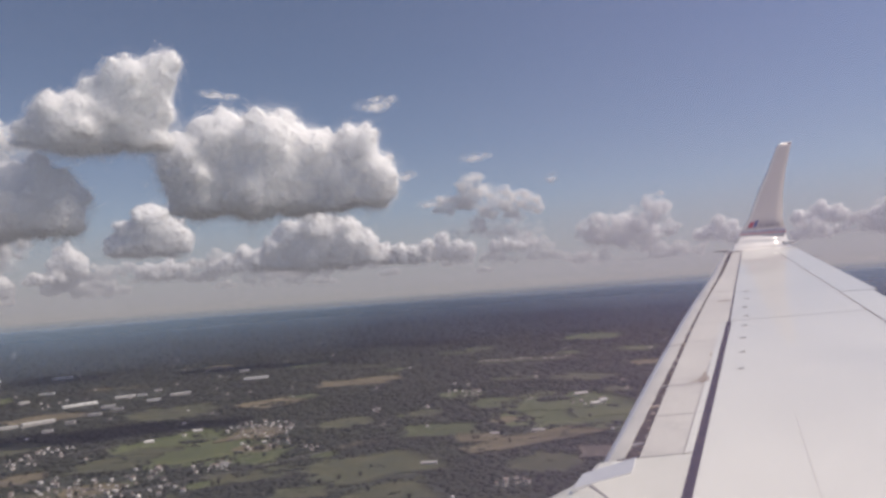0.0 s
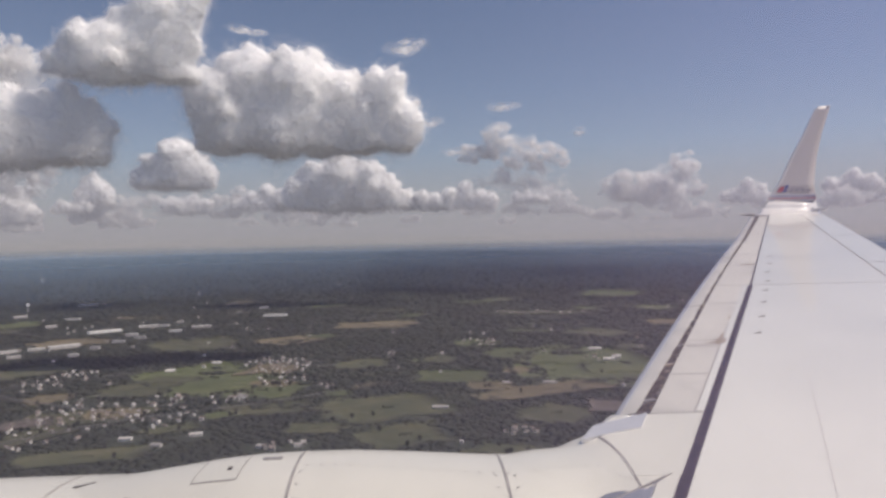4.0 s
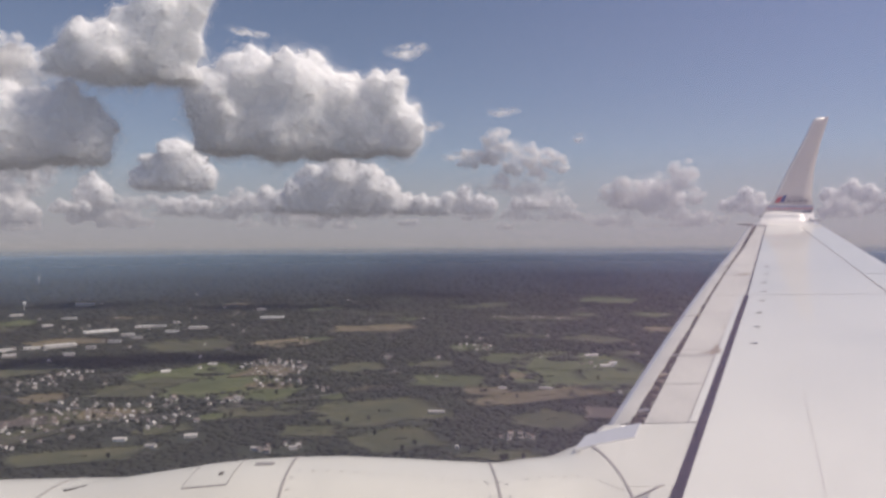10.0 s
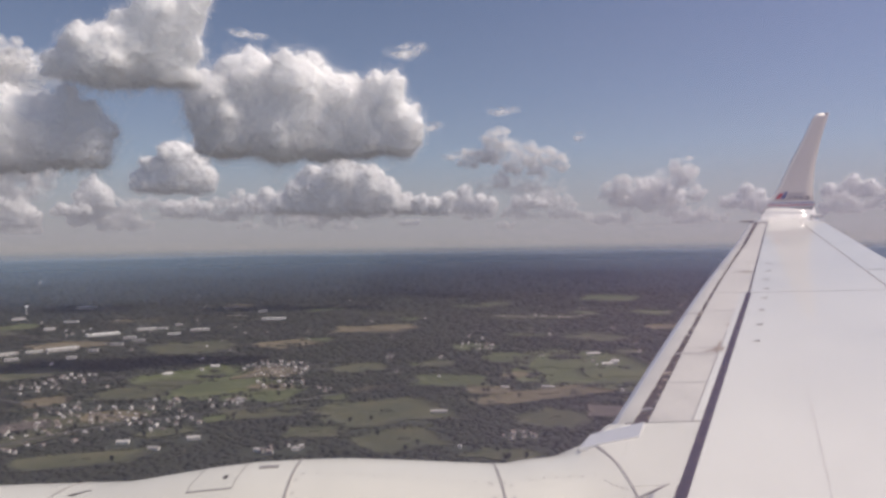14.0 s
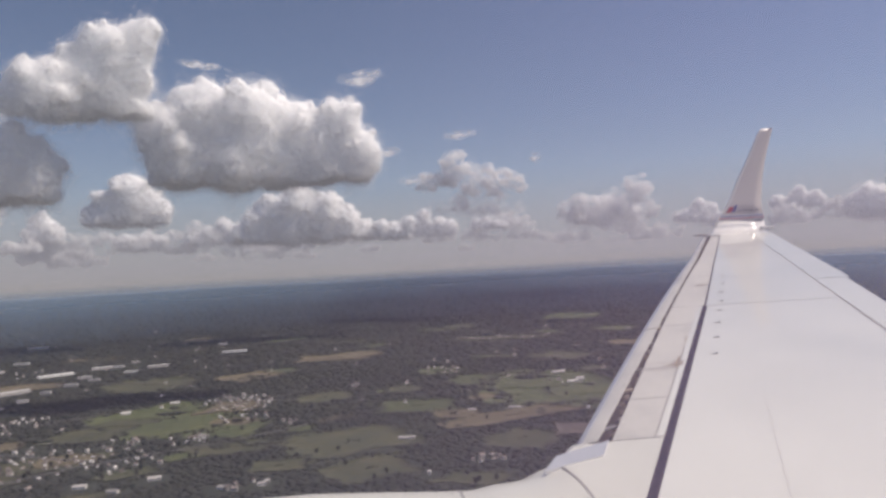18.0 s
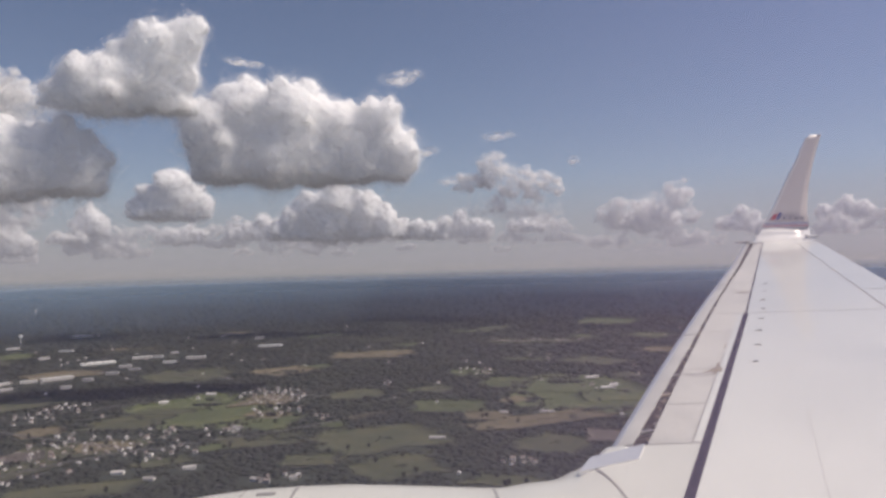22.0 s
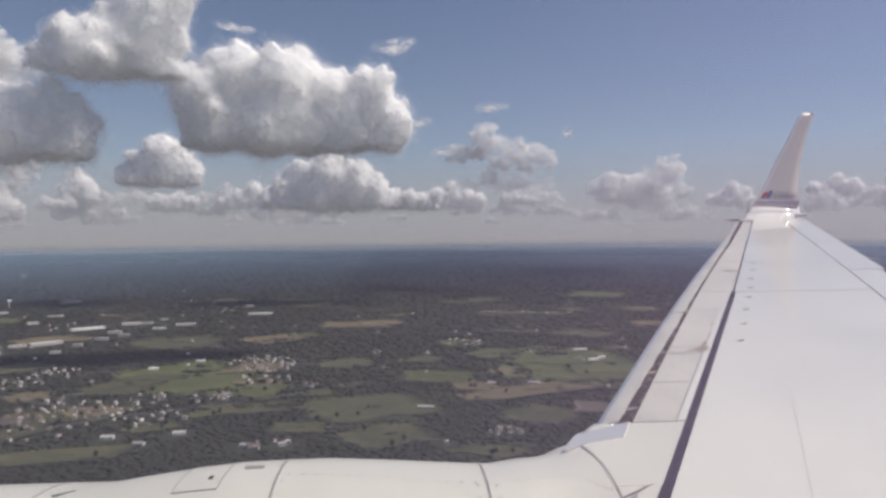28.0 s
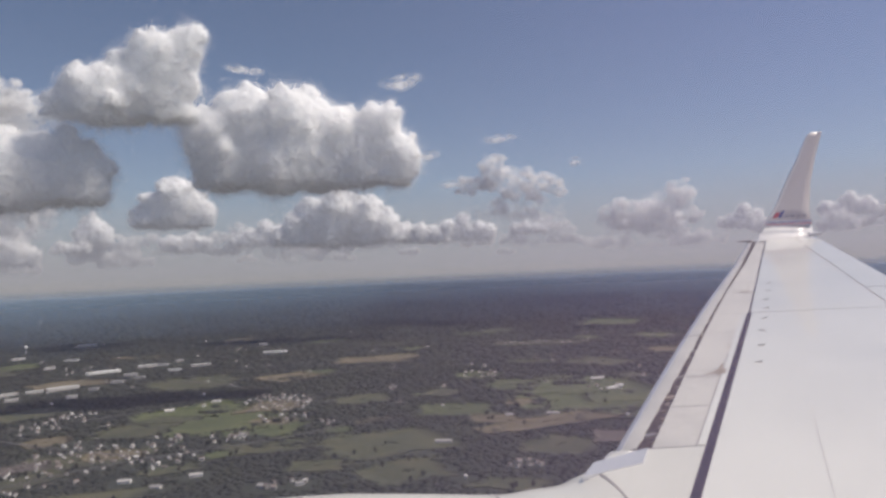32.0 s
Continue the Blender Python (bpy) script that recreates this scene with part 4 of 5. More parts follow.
# single trees in the fields and gardens
def make_tree(seed):
    rng = random.Random(seed)
    e = new("tree")
    tagged(e, "broadleaf tree standing alone in a field", "tree", "field trees")
    limbs = [[(r * math.cos(2 * math.pi * j / 8), r * math.sin(2 * math.pi * j / 8), z) for j in range(8)] for r, z in ((0.45, -0.5), (0.32, 1.0), (0.25, 3.0), (0.12, 5.5))]
    link("trunk", mesh("trunk", *loft(limbs)), M_BARK, e)
    for k in range(3):
        q = k * 2.1 + seed
        p = Vector((math.cos(q), math.sin(q), 0))
        rings = [[tuple(p * s + Vector((w * math.cos(2 * math.pi * j / 6), w * math.sin(2 * math.pi * j / 6), z))) for j in range(6)] for s, w, z in ((0.1, 0.14, 2.6), (0.9, 0.1, 4.0), (1.8, 0.05, 5.2))]
        link("limb", mesh("limb", *loft(rings)), M_BARK, e)
    V, Fc = [], []
    for k in range(34):
        q, u = rng.uniform(0, 6.28), rng.random() ** 0.6
        z = rng.uniform(2.6, 9.2)
        w = 3.3 * u * math.sqrt(max(0.05, 1 - ((z - 5.6) / 4.2) ** 2))
        s = rng.uniform(0.7, 1.35)
        n = len(V)
        V += [(w * math.cos(q) + s * v[0] * rng.uniform(0.6, 1.3), w * math.sin(q) + s * v[1] * rng.uniform(0.6, 1.3), z + s * 0.8 * v[2] * rng.uniform(0.6, 1.3)) for v in ICO_V]
        Fc += [tuple(int(i) + n for i in f) for f in ICO_F]
    link("crown", mesh("crown", V, Fc, False), M_TREES, e)
    return e


TREES = [make_tree(3), make_tree(8), make_tree(13)]
rnd = random.Random(21)
count = 0
spots = [(p[0], p[1], p[4], p[5]) for p in PATCH[:37]] + [(v[0], v[1], v[2], v[3]) for v in VILLAGES[:8]] * 3
while count < 150:
    px, py, hw, hd = rnd.choice(spots)
    if math.hypot(px, py) > 2200:
        continue
    u, v = rnd.uniform(-1, 1), rnd.choice((-1, 1)) * rnd.uniform(0.35, 1.0)
    turn = math.atan2(px, py)
    x, y = px + math.cos(turn) * u * hw + math.sin(turn) * v * hd, py - math.sin(turn) * u * hw + math.cos(turn) * v * hd
    if any((x - p) ** 2 + (y - q) ** 2 < 81 for p, q, _ in TAKEN):
        continue
    m = pose(x, y, land_z(x, y), 0, 0, rnd.uniform(0, 360)) @ Matrix.Scale(1, 4)
    if count < 3:
        TREES[count].matrix_basis = m
    else:
        copy_thing(TREES[count % 3], m)
    count += 1

rnd = random.Random(11)
grid_taken = {}
for x, y, r in TAKEN:
    for i in range(int((x - r) // 20), int((x + r) // 20) + 1):
        for j in range(int((y - r) // 20), int((y + r) // 20) + 1):
            grid_taken.setdefault((i, j), []).append((x, y, r))


def free(x, y, keep=1.0):
    for a, b, r in grid_taken.get((int(x // 20), int(y // 20)), ()):
        if (x - a) ** 2 + (y - b) ** 2 < (r * keep) ** 2:
            return False
    return True


VILLAGE_SPOTS = [(vx, vy, max(hw, hd)) for vx, vy, hw, hd, n in VILLAGES if n > 6]


def near_house(x, y):
    return any((x - a) ** 2 + (y - b) ** 2 < r * r for a, b, r in VILLAGE_SPOTS)


def scatter(r0, r1, step, size):
    out = []
    r = r0
    while r < r1:
        n = int(r * 1.26 / step)
        for k in range(n):
            a = -0.68 + 1.26 * (k + rnd.uniform(-0.6, 0.6)) / n
            q = r + rnd.uniform(-0.6, 0.6) * step
            x, y = q * math.sin(a), q * math.cos(a)
            d = noise.noise((x / 160, y / 160, 1.7)) + 0.5 * noise.noise((x / 50, y / 50, 4.1))
            inside = in_patch(x, y)
            if inside and d < 0.5:
                continue
            if near_house(x, y) and rnd.random() < 0.34:
                continue
            if not free(x, y) or near_line(x, y, RIVER, 190):
                continue
            s = size * (0.6 + 0.9 * rnd.random() ** 2.2)
            if near_house(x, y):
                s *= 0.7
            h = (0.5 * s + 0.5 * size) * rnd.uniform(1.0, 1.5) * (0.62 if r < 2200 else 0.2)
            s *= 1 if r < 2200 else 1.25
            z = land_z(x, y)
            z += 0.4 * size * noise.noise((x / 34, y / 34, 2.2)) - 0.15 * size if r < 2200 else 0.15 * size * noise.noise((x / 90, y / 90, 2.2)) + 0.4
            out.append((x, y, z - 0.6, s * 1.7, h))
            out.append((x + rnd.uniform(-0.8, 0.8) * s, y + rnd.uniform(-0.8, 0.8) * s, z - 0.3, s * 0.62, h * rnd.uniform(0.6, 1.1)))
        r += step
    return out


crowns("near_woods", scatter(820, 1500, 6.6, 3.6), "dark green broadleaf woods between the fields")
crowns("middle_woods", scatter(1500, 2300, 10, 5.0), "dark green broadleaf woods between the fields")
crowns("far_woods", scatter(2300, 4860, 19, 8.0), "distant dark woods towards the hills")

# ---- clouds ----
def cloud_material(name, scale, passing, thin=0.0, most=0.75):
    """White droplets: part of the light is thrown back, part passes through; thin sheets are cut into shreds."""
    m = bpy.data.materials.new(name)
    m.use_nodes = True
    n, l = m.node_tree.nodes, m.node_tree.links
    n.remove(n["Principled BSDF"])
    dif, tra, mix = n.new("ShaderNodeBsdfDiffuse"), n.new("ShaderNodeBsdfTranslucent"), n.new("ShaderNodeMixShader")
    co, nz, ramp = n.new("ShaderNodeTexCoord"), n.new("ShaderNodeTexNoise"), n.new("ShaderNodeValToRGB")
    nz.inputs["Scale"].default_value, nz.inputs["Detail"].default_value = scale, 6
    l.new(co.outputs["Object"], nz.inputs["Vector"])
    ramp.color_ramp.elements[0].color, ramp.color_ramp.elements[1].color = (0.955, 0.955, 0.96, 1), (0.985, 0.985, 0.985, 1)
    l.new(nz.outputs["Fac"], ramp.inputs["Fac"])
    for sh in (dif, tra):
        l.new(ramp.outputs["Color"], sh.inputs["Color"])
    mix.inputs["Fac"].default_value = passing
    l.new(dif.outputs[0], mix.inputs[1])
    l.new(tra.outputs[0], mix.inputs[2])
    last = mix.outputs[0]
    if thin:
        clear, fade, cut = n.new("ShaderNodeBsdfTransparent"), n.new("ShaderNodeMixShader"), n.new("ShaderNodeMapRange")
        cut.inputs["From Min"].default_value, cut.inputs["From Max"].default_value = thin, thin + 0.28
        cut.inputs["To Max"].default_value = most
        l.new(nz.outputs["Fac"], cut.inputs["Value"])
        l.new(cut.outputs["Result"], fade.inputs["Fac"])
        l.new(clear.outputs[0], fade.inputs[1])
        l.new(last, fade.inputs[2])
        last = fade.outputs[0]
    l.new(last, n["Material Output"].inputs["Surface"])
    return m


def deep_cloud(name, depth):
    """Light soaks some tens of metres into the cloud before it comes out again."""
    m = material(name, [(0.975, 0.975, 0.98), (0.99, 0.99, 0.99)], 0.02, 1.0)
    p = m.node_tree.nodes["Principled BSDF"]
    p.inputs["Specular IOR Level"].default_value = 0.0
    p.inputs["Subsurface Weight"].default_value, p.inputs["Subsurface Scale"].default_value = 1.0, depth
    p.inputs["Subsurface Radius"].default_value = (1.0, 1.0, 1.0)
    return m


M_CLOUD = deep_cloud("cumulus", 180.0)
M_PUFF = cloud_material("cloud puffs", 0.02, 0.6)

bm = bmesh.new()
bmesh.ops.create_icosphere(bm, subdivisions=2, radius=1)
BALL_V = np.array([v.co[:] for v in bm.verts])
BALL_F = np.array([[v.index for v in f.verts] for f in bm.faces])
bm.free()


def heap(name, blobs, mat, voxel, waves, belly):
    """One skin over many balls (x, y, z, radius), broken up by billows of several sizes."""
    n = len(blobs)
    P = np.array(blobs)
    V = (BALL_V[None] * P[:, None, 3:4] + P[:, None, :3]).reshape(-1, 3)
    low = V[:, 2] < 0
    V[low, 2] *= belly
    Fc = (BALL_F[None] + (np.arange(n) * len(BALL_V))[:, None, None]).reshape(-1, 3)
    me = bpy.data.meshes.new(name)
    me.from_pydata(V.tolist(), [], Fc.tolist())
    me.materials.append(mat)
    ob = new(name, me)
    rm = ob.modifiers.new("skin", "REMESH")
    rm.mode, rm.voxel_size, rm.use_smooth_shade = "VOXEL", voxel, True
    for size, depth, amount in waves:
        t = bpy.data.textures.new("billow", "CLOUDS")
        t.noise_scale, t.noise_depth, t.noise_type = size, depth, "HARD_NOISE"
        dm = ob.modifiers.new("billow", "DISPLACE")
        dm.texture, dm.texture_coords, dm.strength, dm.mid_level = t, "LOCAL", amount, 0.5
    sm = ob.modifiers.new("soften", "SMOOTH")
    sm.factor, sm.iterations = 0.5, 3
    return ob


def scraps(name, p, out, size, rng, parent=None):
    """Small scraps of cloud at the points p, turned roughly towards out."""
    n = len(p)
    tilt = 0.6 * out + np.array((0.4, 0, 0.7)) + 0.4 * rng.normal(0, 1, (n, 3))
    tilt /= np.linalg.norm(tilt, axis=1)[:, None]
    side = np.cross(tilt, rng.normal(0, 1, (n, 3)))
    side /= np.linalg.norm(side, axis=1)[:, None]
    up = np.cross(tilt, side)
    s = size * rng.uniform(0.3, 0.8, (n, 1))
    V = np.stack([p - s * side, p - s * 0.8 * up, p + s * side, p + s * 0.8 * up], 1).reshape(-1, 3)
    me = bpy.data.meshes.new(name)
    me.from_pydata(V.tolist(), [], np.arange(4 * n).reshape(-1, 4).tolist())
    return link(name, me, M_PUFF, parent)


def puffs(ob, size, reach, cover, seed):
    """Scraps that hang off a cloud's skin and thin out over a distance, so that the outline has no hard edge."""
    rng = np.random.default_rng(seed)
    me = ob.evaluated_get(bpy.context.evaluated_depsgraph_get()).data
    me.calc_loop_triangles()
    co, tri = np.empty(len(me.vertices) * 3), np.empty(len(me.loop_triangles) * 3, int)
    me.vertices.foreach_get("co", co)
    me.loop_triangles.foreach_get("vertices", tri)
    co, tri = co.reshape(-1, 3), tri.reshape(-1, 3)
    a, b, c = co[tri[:, 0]], co[tri[:, 1]], co[tri[:, 2]]
    nm = np.cross(b - a, c - a)
    area = np.linalg.norm(nm, axis=1) / 2
    n = int(cover * area.sum() / size ** 2)
    k = rng.choice(len(area), n, p=area / area.sum())
    u, v = rng.random((2, n, 1))
    flip = (u + v) > 1
    u, v = np.where(flip, 1 - u, u), np.where(flip, 1 - v, v)
    p = a[k] + u * (b[k] - a[k]) + v * (c[k] - a[k])
    out = nm[k] / (2 * area[k, None] + 1e-9)
    # torn in some places, tight in others
    loose = np.array([0.3 + 1.5 * max(0.0, noise.noise(q / (14 * size)) + 0.2) for q in p])[:, None]
    loose = loose * (1 + 0.35 * np.maximum(0, -out[:, 2:3]))         # rags of mist under the base
    p = p + out * reach * loose * np.minimum(rng.exponential(0.45, (n, 1)), 1.5) + rng.normal(0, 0.05 * reach, (n, 3))
    return tagged(scraps("puffs", p, out, size, rng, ob), kind="stuff")


def place_cloud(ob, az, dist, base, label):
    ob.matrix_basis = pose(dist * math.sin(radians(az)), dist * math.cos(radians(az)), ALT + base, 0, 0, -az)
    return tagged(ob, label, "cloud", "cumulus clouds over the land")


def cumulus(az, dist, base, seed, solid, domes):
    """A flat-based heap of domes (across, up, radius), each set with billows; solid: 1 for dense, towards 0.5 for looser."""
    rnd = random.Random(seed)
    blobs, big = [], max(r for _, _, r in domes)
    mid = sum(x for x, _, _ in domes) / len(domes)
    for x, z, r in domes:
        r *= 0.86 + 0.12 * solid
        y0 = rnd.uniform(-0.35, 0.35) * r
        blobs.append((x, y0, max(z, 0.35 * r), r))
        h, w = z - 0.55 * r, 0.92
        while h > -0.1 * r:                 # filled down to the base, drawn in a little below
            blobs.append((x + (mid - x) * (0.92 - w) * 0.35 + rnd.uniform(-0.12, 0.12) * r, y0, max(h, 0.15 * r), w * r))
            h, w = h - 0.5 * r, w - 0.12
        for k in range(16):                 # billows on each dome
            a, e = rnd.uniform(0, 2 * math.pi), rnd.uniform(-0.7, 1.0)
            s = r * rnd.uniform(0.22, 0.44)
            c = math.sqrt(1 - e * e)
            blobs.append((x + r * 0.95 * c * math.cos(a), y0 + r * 0.9 * c * math.sin(a), max(rnd.uniform(-0.2, 0.3) * s, z + r * 0.95 * e), s))
    x0, x1 = min(x - 0.1 * r for x, _, r in domes), max(x + 0.1 * r for x, _, r in domes)
    for k in range(round((x1 - x0) / (0.2 * big)) + 1):     # one level base
        s = big * rnd.uniform(0.28, 0.5)
        blobs.append((min(x1, x0 + 0.2 * big * k), rnd.uniform(-0.3, 0.3) * big, 0.5 * s, s))
    ob = heap("cumulus_cloud", blobs, M_CLOUD, max(2.4, big / 26, dist / 1500), ((0.8 * big, 1, 0.24 * big), (0.34 * big, 2, 0.17 * big), (0.12 * big, 2, 0.05 * big)), 0.38)
    place_cloud(ob, az, dist, base, "white cumulus cloud with a soft grey base")
    puffs(ob, max(1.9, dist / 1100), big * (0.28 + 0.3 * (1 - solid)), 1.2, seed)
    return ob


def torn_cumulus(az, dist, base, seed, solid, domes):
    """A thin cloud with no firm body: loose scraps, dense in the domes and sparse between them."""
    rng = np.random.default_rng(seed)
    size, P, O = max(3.0, dist / 700), [], []
    x0, x1, big = min(d[0] for d in domes), max(d[0] for d in domes), max(d[2] for d in domes)
    lumps = [(x, rng.uniform(-0.3, 0.3) * r, z, r * 0.95, 1.0) for x, z, r in domes]
    for x, z, r in domes:
        for k in range(9):
            a, q = rng.uniform(0, 2 * math.pi), r * rng.uniform(0.5, 1.15)
            lumps.append((x + q * math.cos(a), rng.uniform(-0.5, 0.5) * r, max(0.1 * r, z + 0.8 * q * math.sin(a)), r * rng.uniform(0.25, 0.5), 1.2))
    for k in range(2 * len(domes)):         # faint floor of the cloud
        lumps.append((rng.uniform(x0, x1), rng.uniform(-0.6, 0.6) * big, big * rng.uniform(0.1, 0.4), big * rng.uniform(0.4, 0.7), 0.3))
    for x, y, z, r, dense in lumps:
        n = int((2.0 + 3.0 * solid) * dense * r * r * 3.14 / size ** 2)
        d = rng.normal(0, 1, (n, 3))
        d /= np.linalg.norm(d, axis=1)[:, None]
        q = np.array((x, y, z)) + d * (r * rng.random((n, 1)) ** 0.42) * np.array((1.1, 1.0, 0.85))
        q += 0.5 * r * np.array([noise.noise_vector(v / (0.5 * big)) for v in map(Vector, q)]).reshape(-1, 3)
        P.append(q)
        O.append(d)
    ob = scraps("cumulus_cloud", np.concatenate(P), np.concatenate(O), size, rng)
    return place_cloud(ob, az, dist, base, "thin torn white cumulus cloud with ragged edges")


cumulus(-8.9, 1800, 231, 3, 1, ((-226, 132, 64), (-117, 187, 79), (-15, 170, 85), (90, 150, 76), (208, 151, 67), (259, 86, 53), (-182, 70, 73), (-67, 63, 80), (44, 56, 70), (159, 64, 67)))
cumulus(-21.8, 1540, 336, 4, 0.9, ((119, 163, 45), (56, 135, 55), (92, 103, 56), (6, 77, 62), (-56, 39, 60), (-106, 15, 43)))
cumulus(-27.2, 1600, 172, 5, 0.8, ((-39, 80, 72), (40, 95, 52), (92, 72, 44), (-2, 44, 57), (-95, 55, 80), (-61, 116, 39), (68, 51, 49)))
torn_cumulus(-33.0, 2000, 291, 6, 0.5, ((-20, 109, 114), (57, 150, 98), (101, 135, 89), (-74, 65, 114), (137, 180, 46)))
torn_cumulus(-29.3, 4097, 262, 7, 0.5, ((34, 108, 87), (131, 92, 60), (-85, 111, 107)))
cumulus(-18.6, 3403, 262, 8, 1, ((14, 144, 83), (-110, 122, 36), (85, 88, 77), (-56, 69, 77), (-132, 31, 55), (145, 44, 50)))
cumulus(-5.7, 3300, 150, 29, 1, ((-215, 92, 62), (-118, 138, 84), (-10, 172, 88), (104, 150, 82), (205, 98, 64), (290, 50, 44), (-292, 46, 42), (-50, 74, 84), (88, 66, 80)))
cumulus(-24.2, 4400, 243, 10, 0.9, ((-4, 95, 68), (-63, 45, 43), (56, 38, 57)))
cumulus(-29.4, 4400, 136, 11, 0.8, ((16, 100, 82), (97, 47, 50), (-74, 85, 72)))
torn_cumulus(8.3, 3700, 269, 12, 0.3, ((-93, 280, 76), (-3, 200, 97), (120, 173, 90), (234, 152, 60), (-222, 178, 66), (-70, 71, 49), (-131, 213, 63)))
torn_cumulus(10.2, 4400, 148, 13, 0.3, ((42, 129, 70), (180, 106, 51), (-93, 74, 63), (127, 55, 55), (-189, 42, 40)))
torn_cumulus(19.1, 4200, 181, 14, 0.35, ((178, 229, 72), (94, 157, 98), (-121, 127, 90), (-217, 95, 75), (233, 91, 52), (-1, 88, 90)))
cumulus(1.2, 3300, 144, 15, 0.7, ((98, 72, 34), (-30, 54, 38), (34, 42, 40), (-104, 30, 27)))
torn_cumulus(26.7, 4200, 154, 16, 0.7, ((1, 43, 44), (-57, 35, 31), (57, 27, 31)))
torn_cumulus(32.3, 4200, 133, 17, 0.7, ((-2, 59, 61), (65, 32, 44), (-70, 33, 37)))
torn_cumulus(-17.5, 4400, 178, 18, 0.45, ((-331, 71, 57), (-210, 86, 50), (-104, 52, 57), (5, 33, 50), (150, 82, 50), (282, 125, 57), (363, 80, 50), (246, 30, 43)))
torn_cumulus(-23.5, 4400, 112, 19, 0.4, ((-140, 60, 50), (-40, 78, 44), (70, 60, 52), (170, 52, 40), (20, 40, 60)))
torn_cumulus(-8.5, 4400, 108, 22, 0.4, ((-230, 60, 46), (-120, 80, 52), (10, 62, 50), (130, 84, 48), (240, 58, 44), (60, 40, 60)))
torn_cumulus(19.5, 4400, 93, 20, 0.3, ((-284, 46, 39), (-166, 48, 43), (287, 62, 43), (-403, 51, 32), (380, 35, 36)))
cumulus(37.5, 4400, 152, 21, 0.6, ((-19, 83, 86), (-92, 65, 57), (76, 64, 79)))

# the crowded row of small clouds low over the horizon
rnd = random.Random(9)
for k in range(30):
    az, low = -33 + 70 * (k + rnd.uniform(-0.5, 0.5)) / 29, k % 3
    w = rnd.uniform(70, 150) * (1.25 - 0.25 * low)
    row = tuple((u * w, rnd.uniform(0.15, 0.75) * w * (1 - 0.5 * abs(u)), rnd.uniform(0.2, 0.38) * w) for u in (-0.9, -0.6, -0.3, 0.0, 0.25, 0.55, 0.85))
    (torn_cumulus if low else cumulus)(az, 4350 + 90 * low, 205 - 48 * low + rnd.uniform(-18, 18), 60 + k, 0.5, row)

M_WISP = cloud_material("thin cloud", 0.028, 0.3, 0.38, 0.75)


def soft_rim(m):
    """Thin a sheet of cloud out towards its own rim."""
    t = m.node_tree
    co = [n for n in t.nodes if n.bl_idname == "ShaderNodeTexCoord"][0]
    fade = [n for n in t.nodes if n.bl_idname == "ShaderNodeMixShader" and n.inputs["Fac"].links][0]
    old = fade.inputs["Fac"].links[0].from_socket
    sub, ln, rng, mul = t.nodes.new("ShaderNodeVectorMath"), t.nodes.new("ShaderNodeVectorMath"), t.nodes.new("ShaderNodeMapRange"), t.nodes.new("ShaderNodeMath")
    sub.operation, ln.operation, mul.operation = "SUBTRACT", "LENGTH", "MULTIPLY"
    sub.inputs[1].default_value = (0.5, 0.5, 0.5)
    rng.inputs["From Min"].default_value, rng.inputs["From Max"].default_value = 0.5, 0.12
    t.links.new(co.outputs["Generated"], sub.inputs[0])
    flat = t.nodes.new("ShaderNodeVectorMath")
    flat.operation = "MULTIPLY"
    flat.inputs[1].default_value = (1, 0, 1)
    t.links.new(sub.outputs["Vector"], flat.inputs[0])
    t.links.new(flat.outputs["Vector"], ln.inputs[0])
    t.links.new(ln.outputs["Value"], rng.inputs["Value"])
    t.links.new(old, mul.inputs[0])
    t.links.new(rng.outputs["Result"], mul.inputs[1])
    t.links.new(mul.outputs[0], fade.inputs["Fac"])


soft_rim(M_WISP)


def wisp(az, el, sx, sz, lean, d=2200):
    """A thin curl of high cloud: a warped sheet."""
    vs, nu, nv, seed = [], 16, 7, az * 3.1
    for i in range(nu):
        for j in range(nv):
            u, v = 2 * i / (nu - 1) - 1, 2 * j / (nv - 1) - 1
            vs.append((u * sx, 8 * noise.noise((u * 2, v * 2, seed)), v * sz + 0.25 * sz * math.sin(2.5 * u + seed)))
    ob = link("wispy_cloud", mesh("wispy_cloud", *slab(vs, nu, nv, 1.5)), M_WISP)
    x, y, z = d * math.sin(radians(az)), d * math.cos(radians(az)), ALT + d * math.tan(radians(el))
    ob.matrix_basis = pose(x, y, z, -42, 0, -az) @ pose(0, 0, 0, 0, -20 * lean, 0)
    return tagged(ob, "small thin wisp of white cloud", "cloud", "wisps high in the blue")


for row in ((-0.4, 15.5, 82, 48, 0.9), (-13.1, 16.4, 75, 26, -0.8), (7.5, 10.7, 62, 24, 0.1), (13.6, 8.5, 24, 24, 0.3), (1.7, 9.6, 40, 24, 0.2), (-28.4, 13.4, 80, 30, 0.2), (3.5, 7.2, 50, 22, 0)):
    wisp(*row)


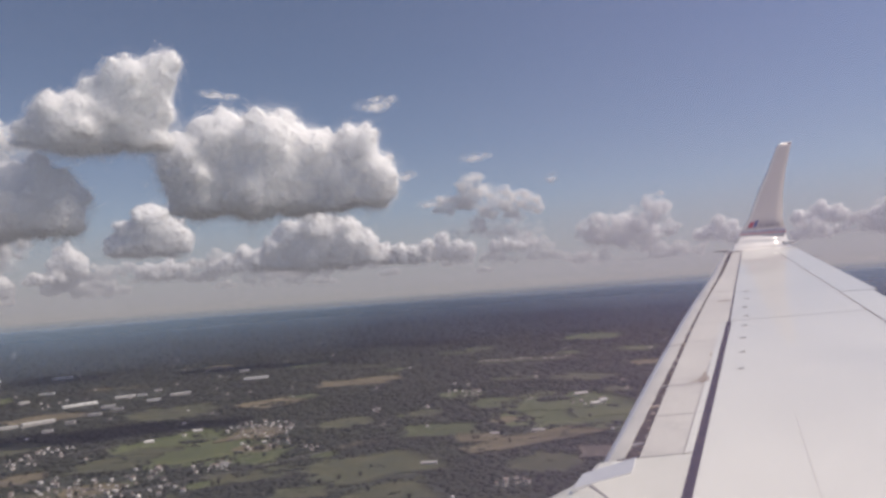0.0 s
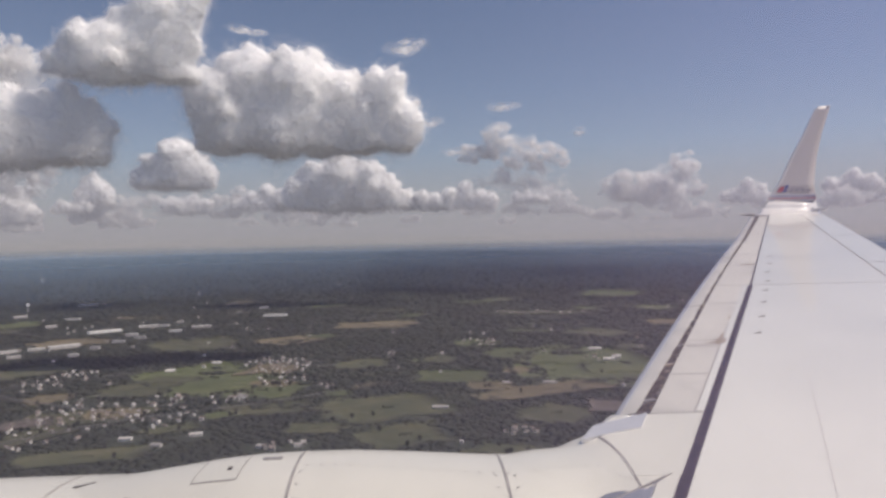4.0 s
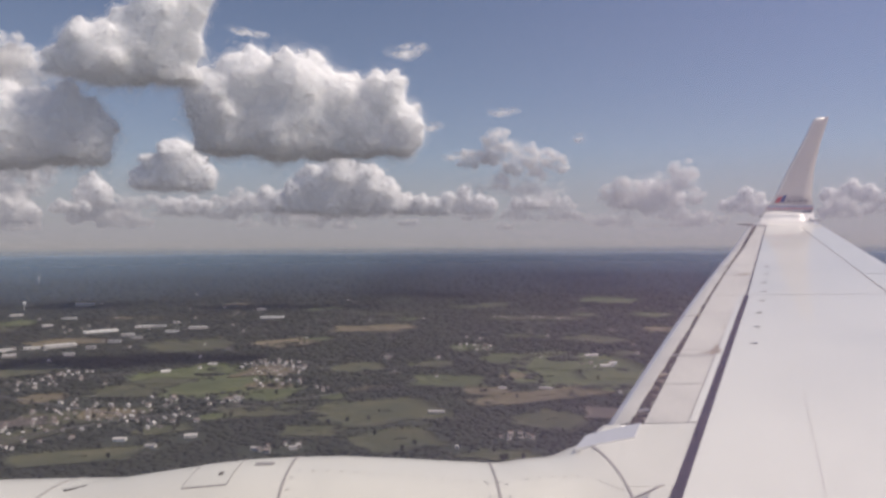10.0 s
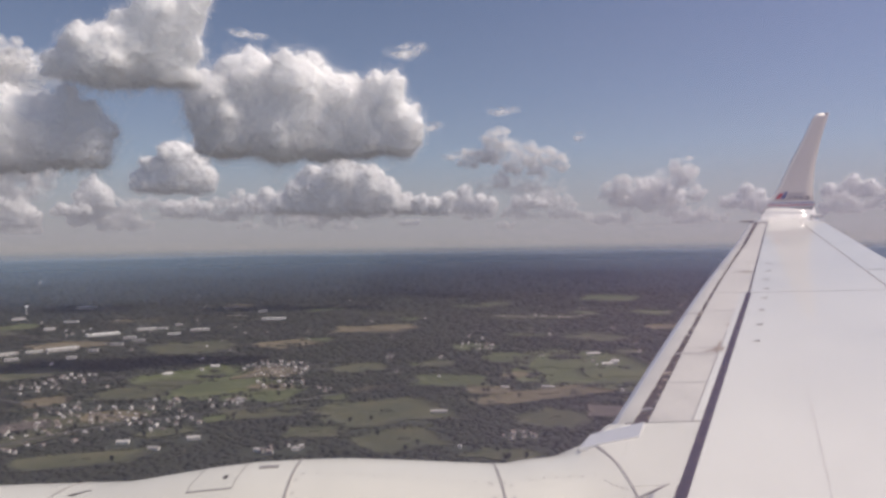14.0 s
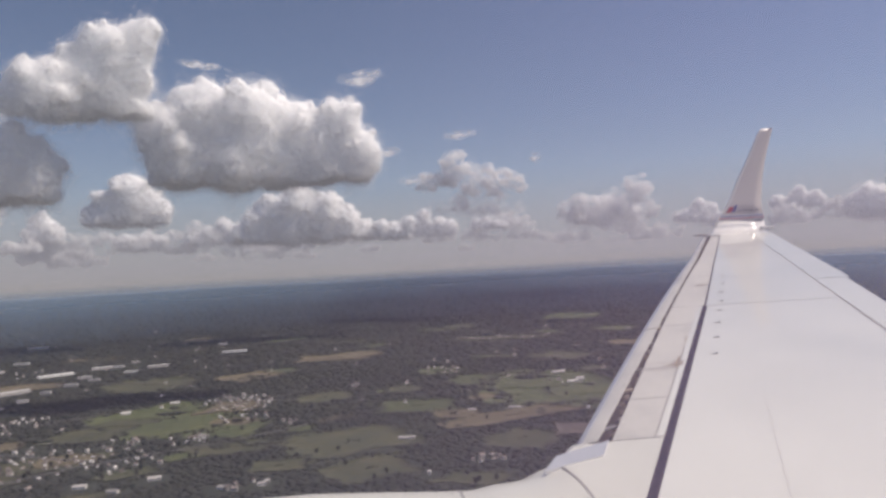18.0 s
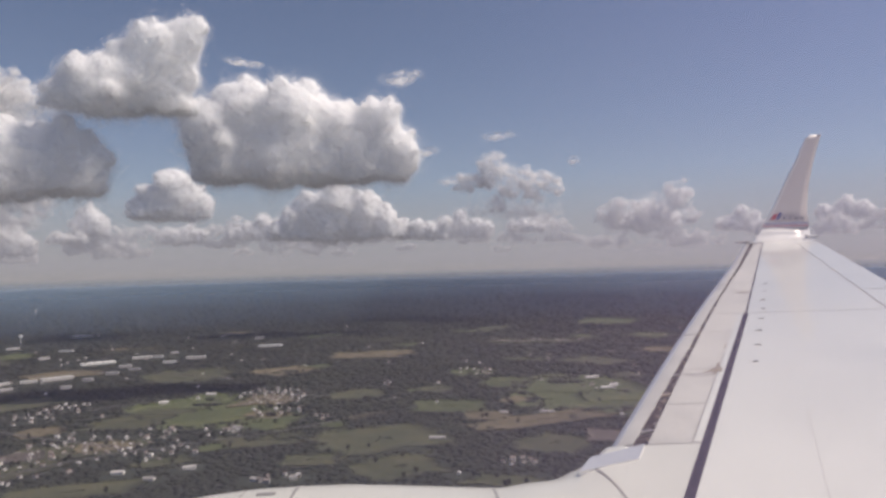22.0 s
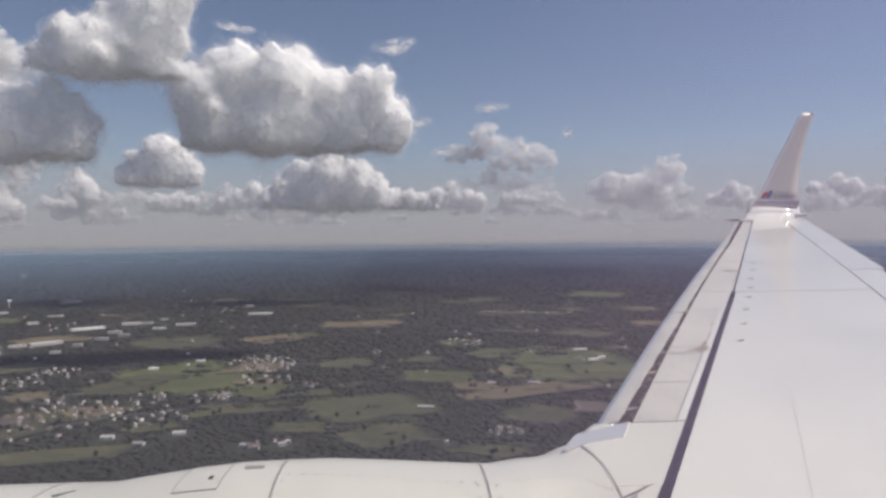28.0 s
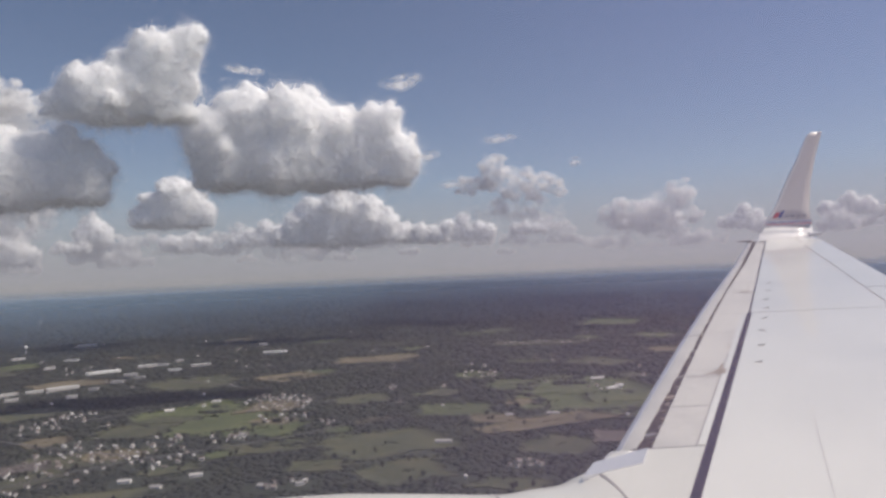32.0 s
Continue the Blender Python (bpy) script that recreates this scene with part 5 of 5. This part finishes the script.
# ---- see-through shells, pale and blue, added to imitate haze towards the horizon ----
def bank(radius, rows, low, high, most, tone, label, foot=None, glow=0.0):
    m = cloud_material("haze shell", 0.004, 0.42, 0.02)
    t = m.node_tree
    co = [n for n in t.nodes if n.bl_idname == "ShaderNodeTexCoord"][0]
    fade = [n for n in t.nodes if n.bl_idname == "ShaderNodeMixShader" and n.inputs["Fac"].links][0]
    cut = fade.inputs["Fac"].links[0].from_node
    ramp = [n for n in t.nodes if n.bl_idname == "ShaderNodeValToRGB"][0]
    ramp.color_ramp.elements[0].color, ramp.color_ramp.elements[1].color = (*[0.85 * c for c in tone], 1), (*tone, 1)
    cut.inputs["To Max"].default_value = most
    sep, fall, mul = t.nodes.new("ShaderNodeSeparateXYZ"), t.nodes.new("ShaderNodeMapRange"), t.nodes.new("ShaderNodeMath")
    fall.inputs["From Min"].default_value, fall.inputs["From Max"].default_value = high, low
    mul.operation = "MULTIPLY"
    t.links.new(co.outputs["Object"], sep.inputs[0])
    t.links.new(sep.outputs["Z"], fall.inputs["Value"])
    t.links.new(cut.outputs["Result"], mul.inputs[0])
    t.links.new(fall.outputs["Result"], mul.inputs[1])
    last = mul.outputs[0]
    if foot is not None:                    # thin where it meets the land, thickest at the skyline
        rise, both = t.nodes.new("ShaderNodeMapRange"), t.nodes.new("ShaderNodeMath")
        rise.inputs["From Min"].default_value, rise.inputs["From Max"].default_value = foot, low
        both.operation = "MULTIPLY"
        t.links.new(sep.outputs["Z"], rise.inputs["Value"])
        t.links.new(last, both.inputs[0])
        t.links.new(rise.outputs["Result"], both.inputs[1])
        last = both.outputs[0]
    t.links.new(last, fade.inputs["Fac"])
    if glow:                                # the shell itself gives off light, in place of sunlit air
        em = t.nodes.new("ShaderNodeEmission")
        em.inputs["Strength"].default_value = glow
        t.links.new(ramp.outputs["Color"], em.inputs["Color"])
        t.links.new(em.outputs[0], fade.inputs[2])
    vs = []
    for z in rows:
        for k in range(96):
            a = 2 * math.pi * k / 96
            vs.append((radius * math.sin(a), radius * math.cos(a), z))
    ob = link("backdrop", mesh("backdrop", vs, grid_faces(len(rows), 96, close=True)), m)
    return tagged(ob, label, "sky", kind="structure")


bank(4870, (150, 300, 600, 960), 280, 950, 0.85, (0.76, 0.85, 1.0), "glowing pale grey shell in place of distant haze", glow=0.33)
bank(3500, (270, 320, 500, 700), 350, 690, 0.52, (0.80, 0.86, 1.0), "thin glowing shell in place of haze under the distant clouds", 288, glow=0.40)
bank(2750, (270, 320, 500, 900), 330, 890, 0.20, (0.82, 0.88, 1.0), "thin glowing shell in place of haze between the clouds", 288, glow=0.40)
bank(1450, (270, 320, 560, 800), 345, 790, 0.17, (0.86, 0.88, 1.0), "faint glowing shell in place of haze before the near clouds", 290, glow=0.42)
for r, high, most, foot, glow in ((3250, 290, 0.20, -40, 0), (3750, 285, 0.40, 0, 0), (4300, 292, 0.55, 95, 0.27)):
    bank(r, (-5, 120, 250, high), 246, high - 2, most, (0.50, 0.72, 0.94), "thin blue shell in place of haze over the hills", foot, glow)
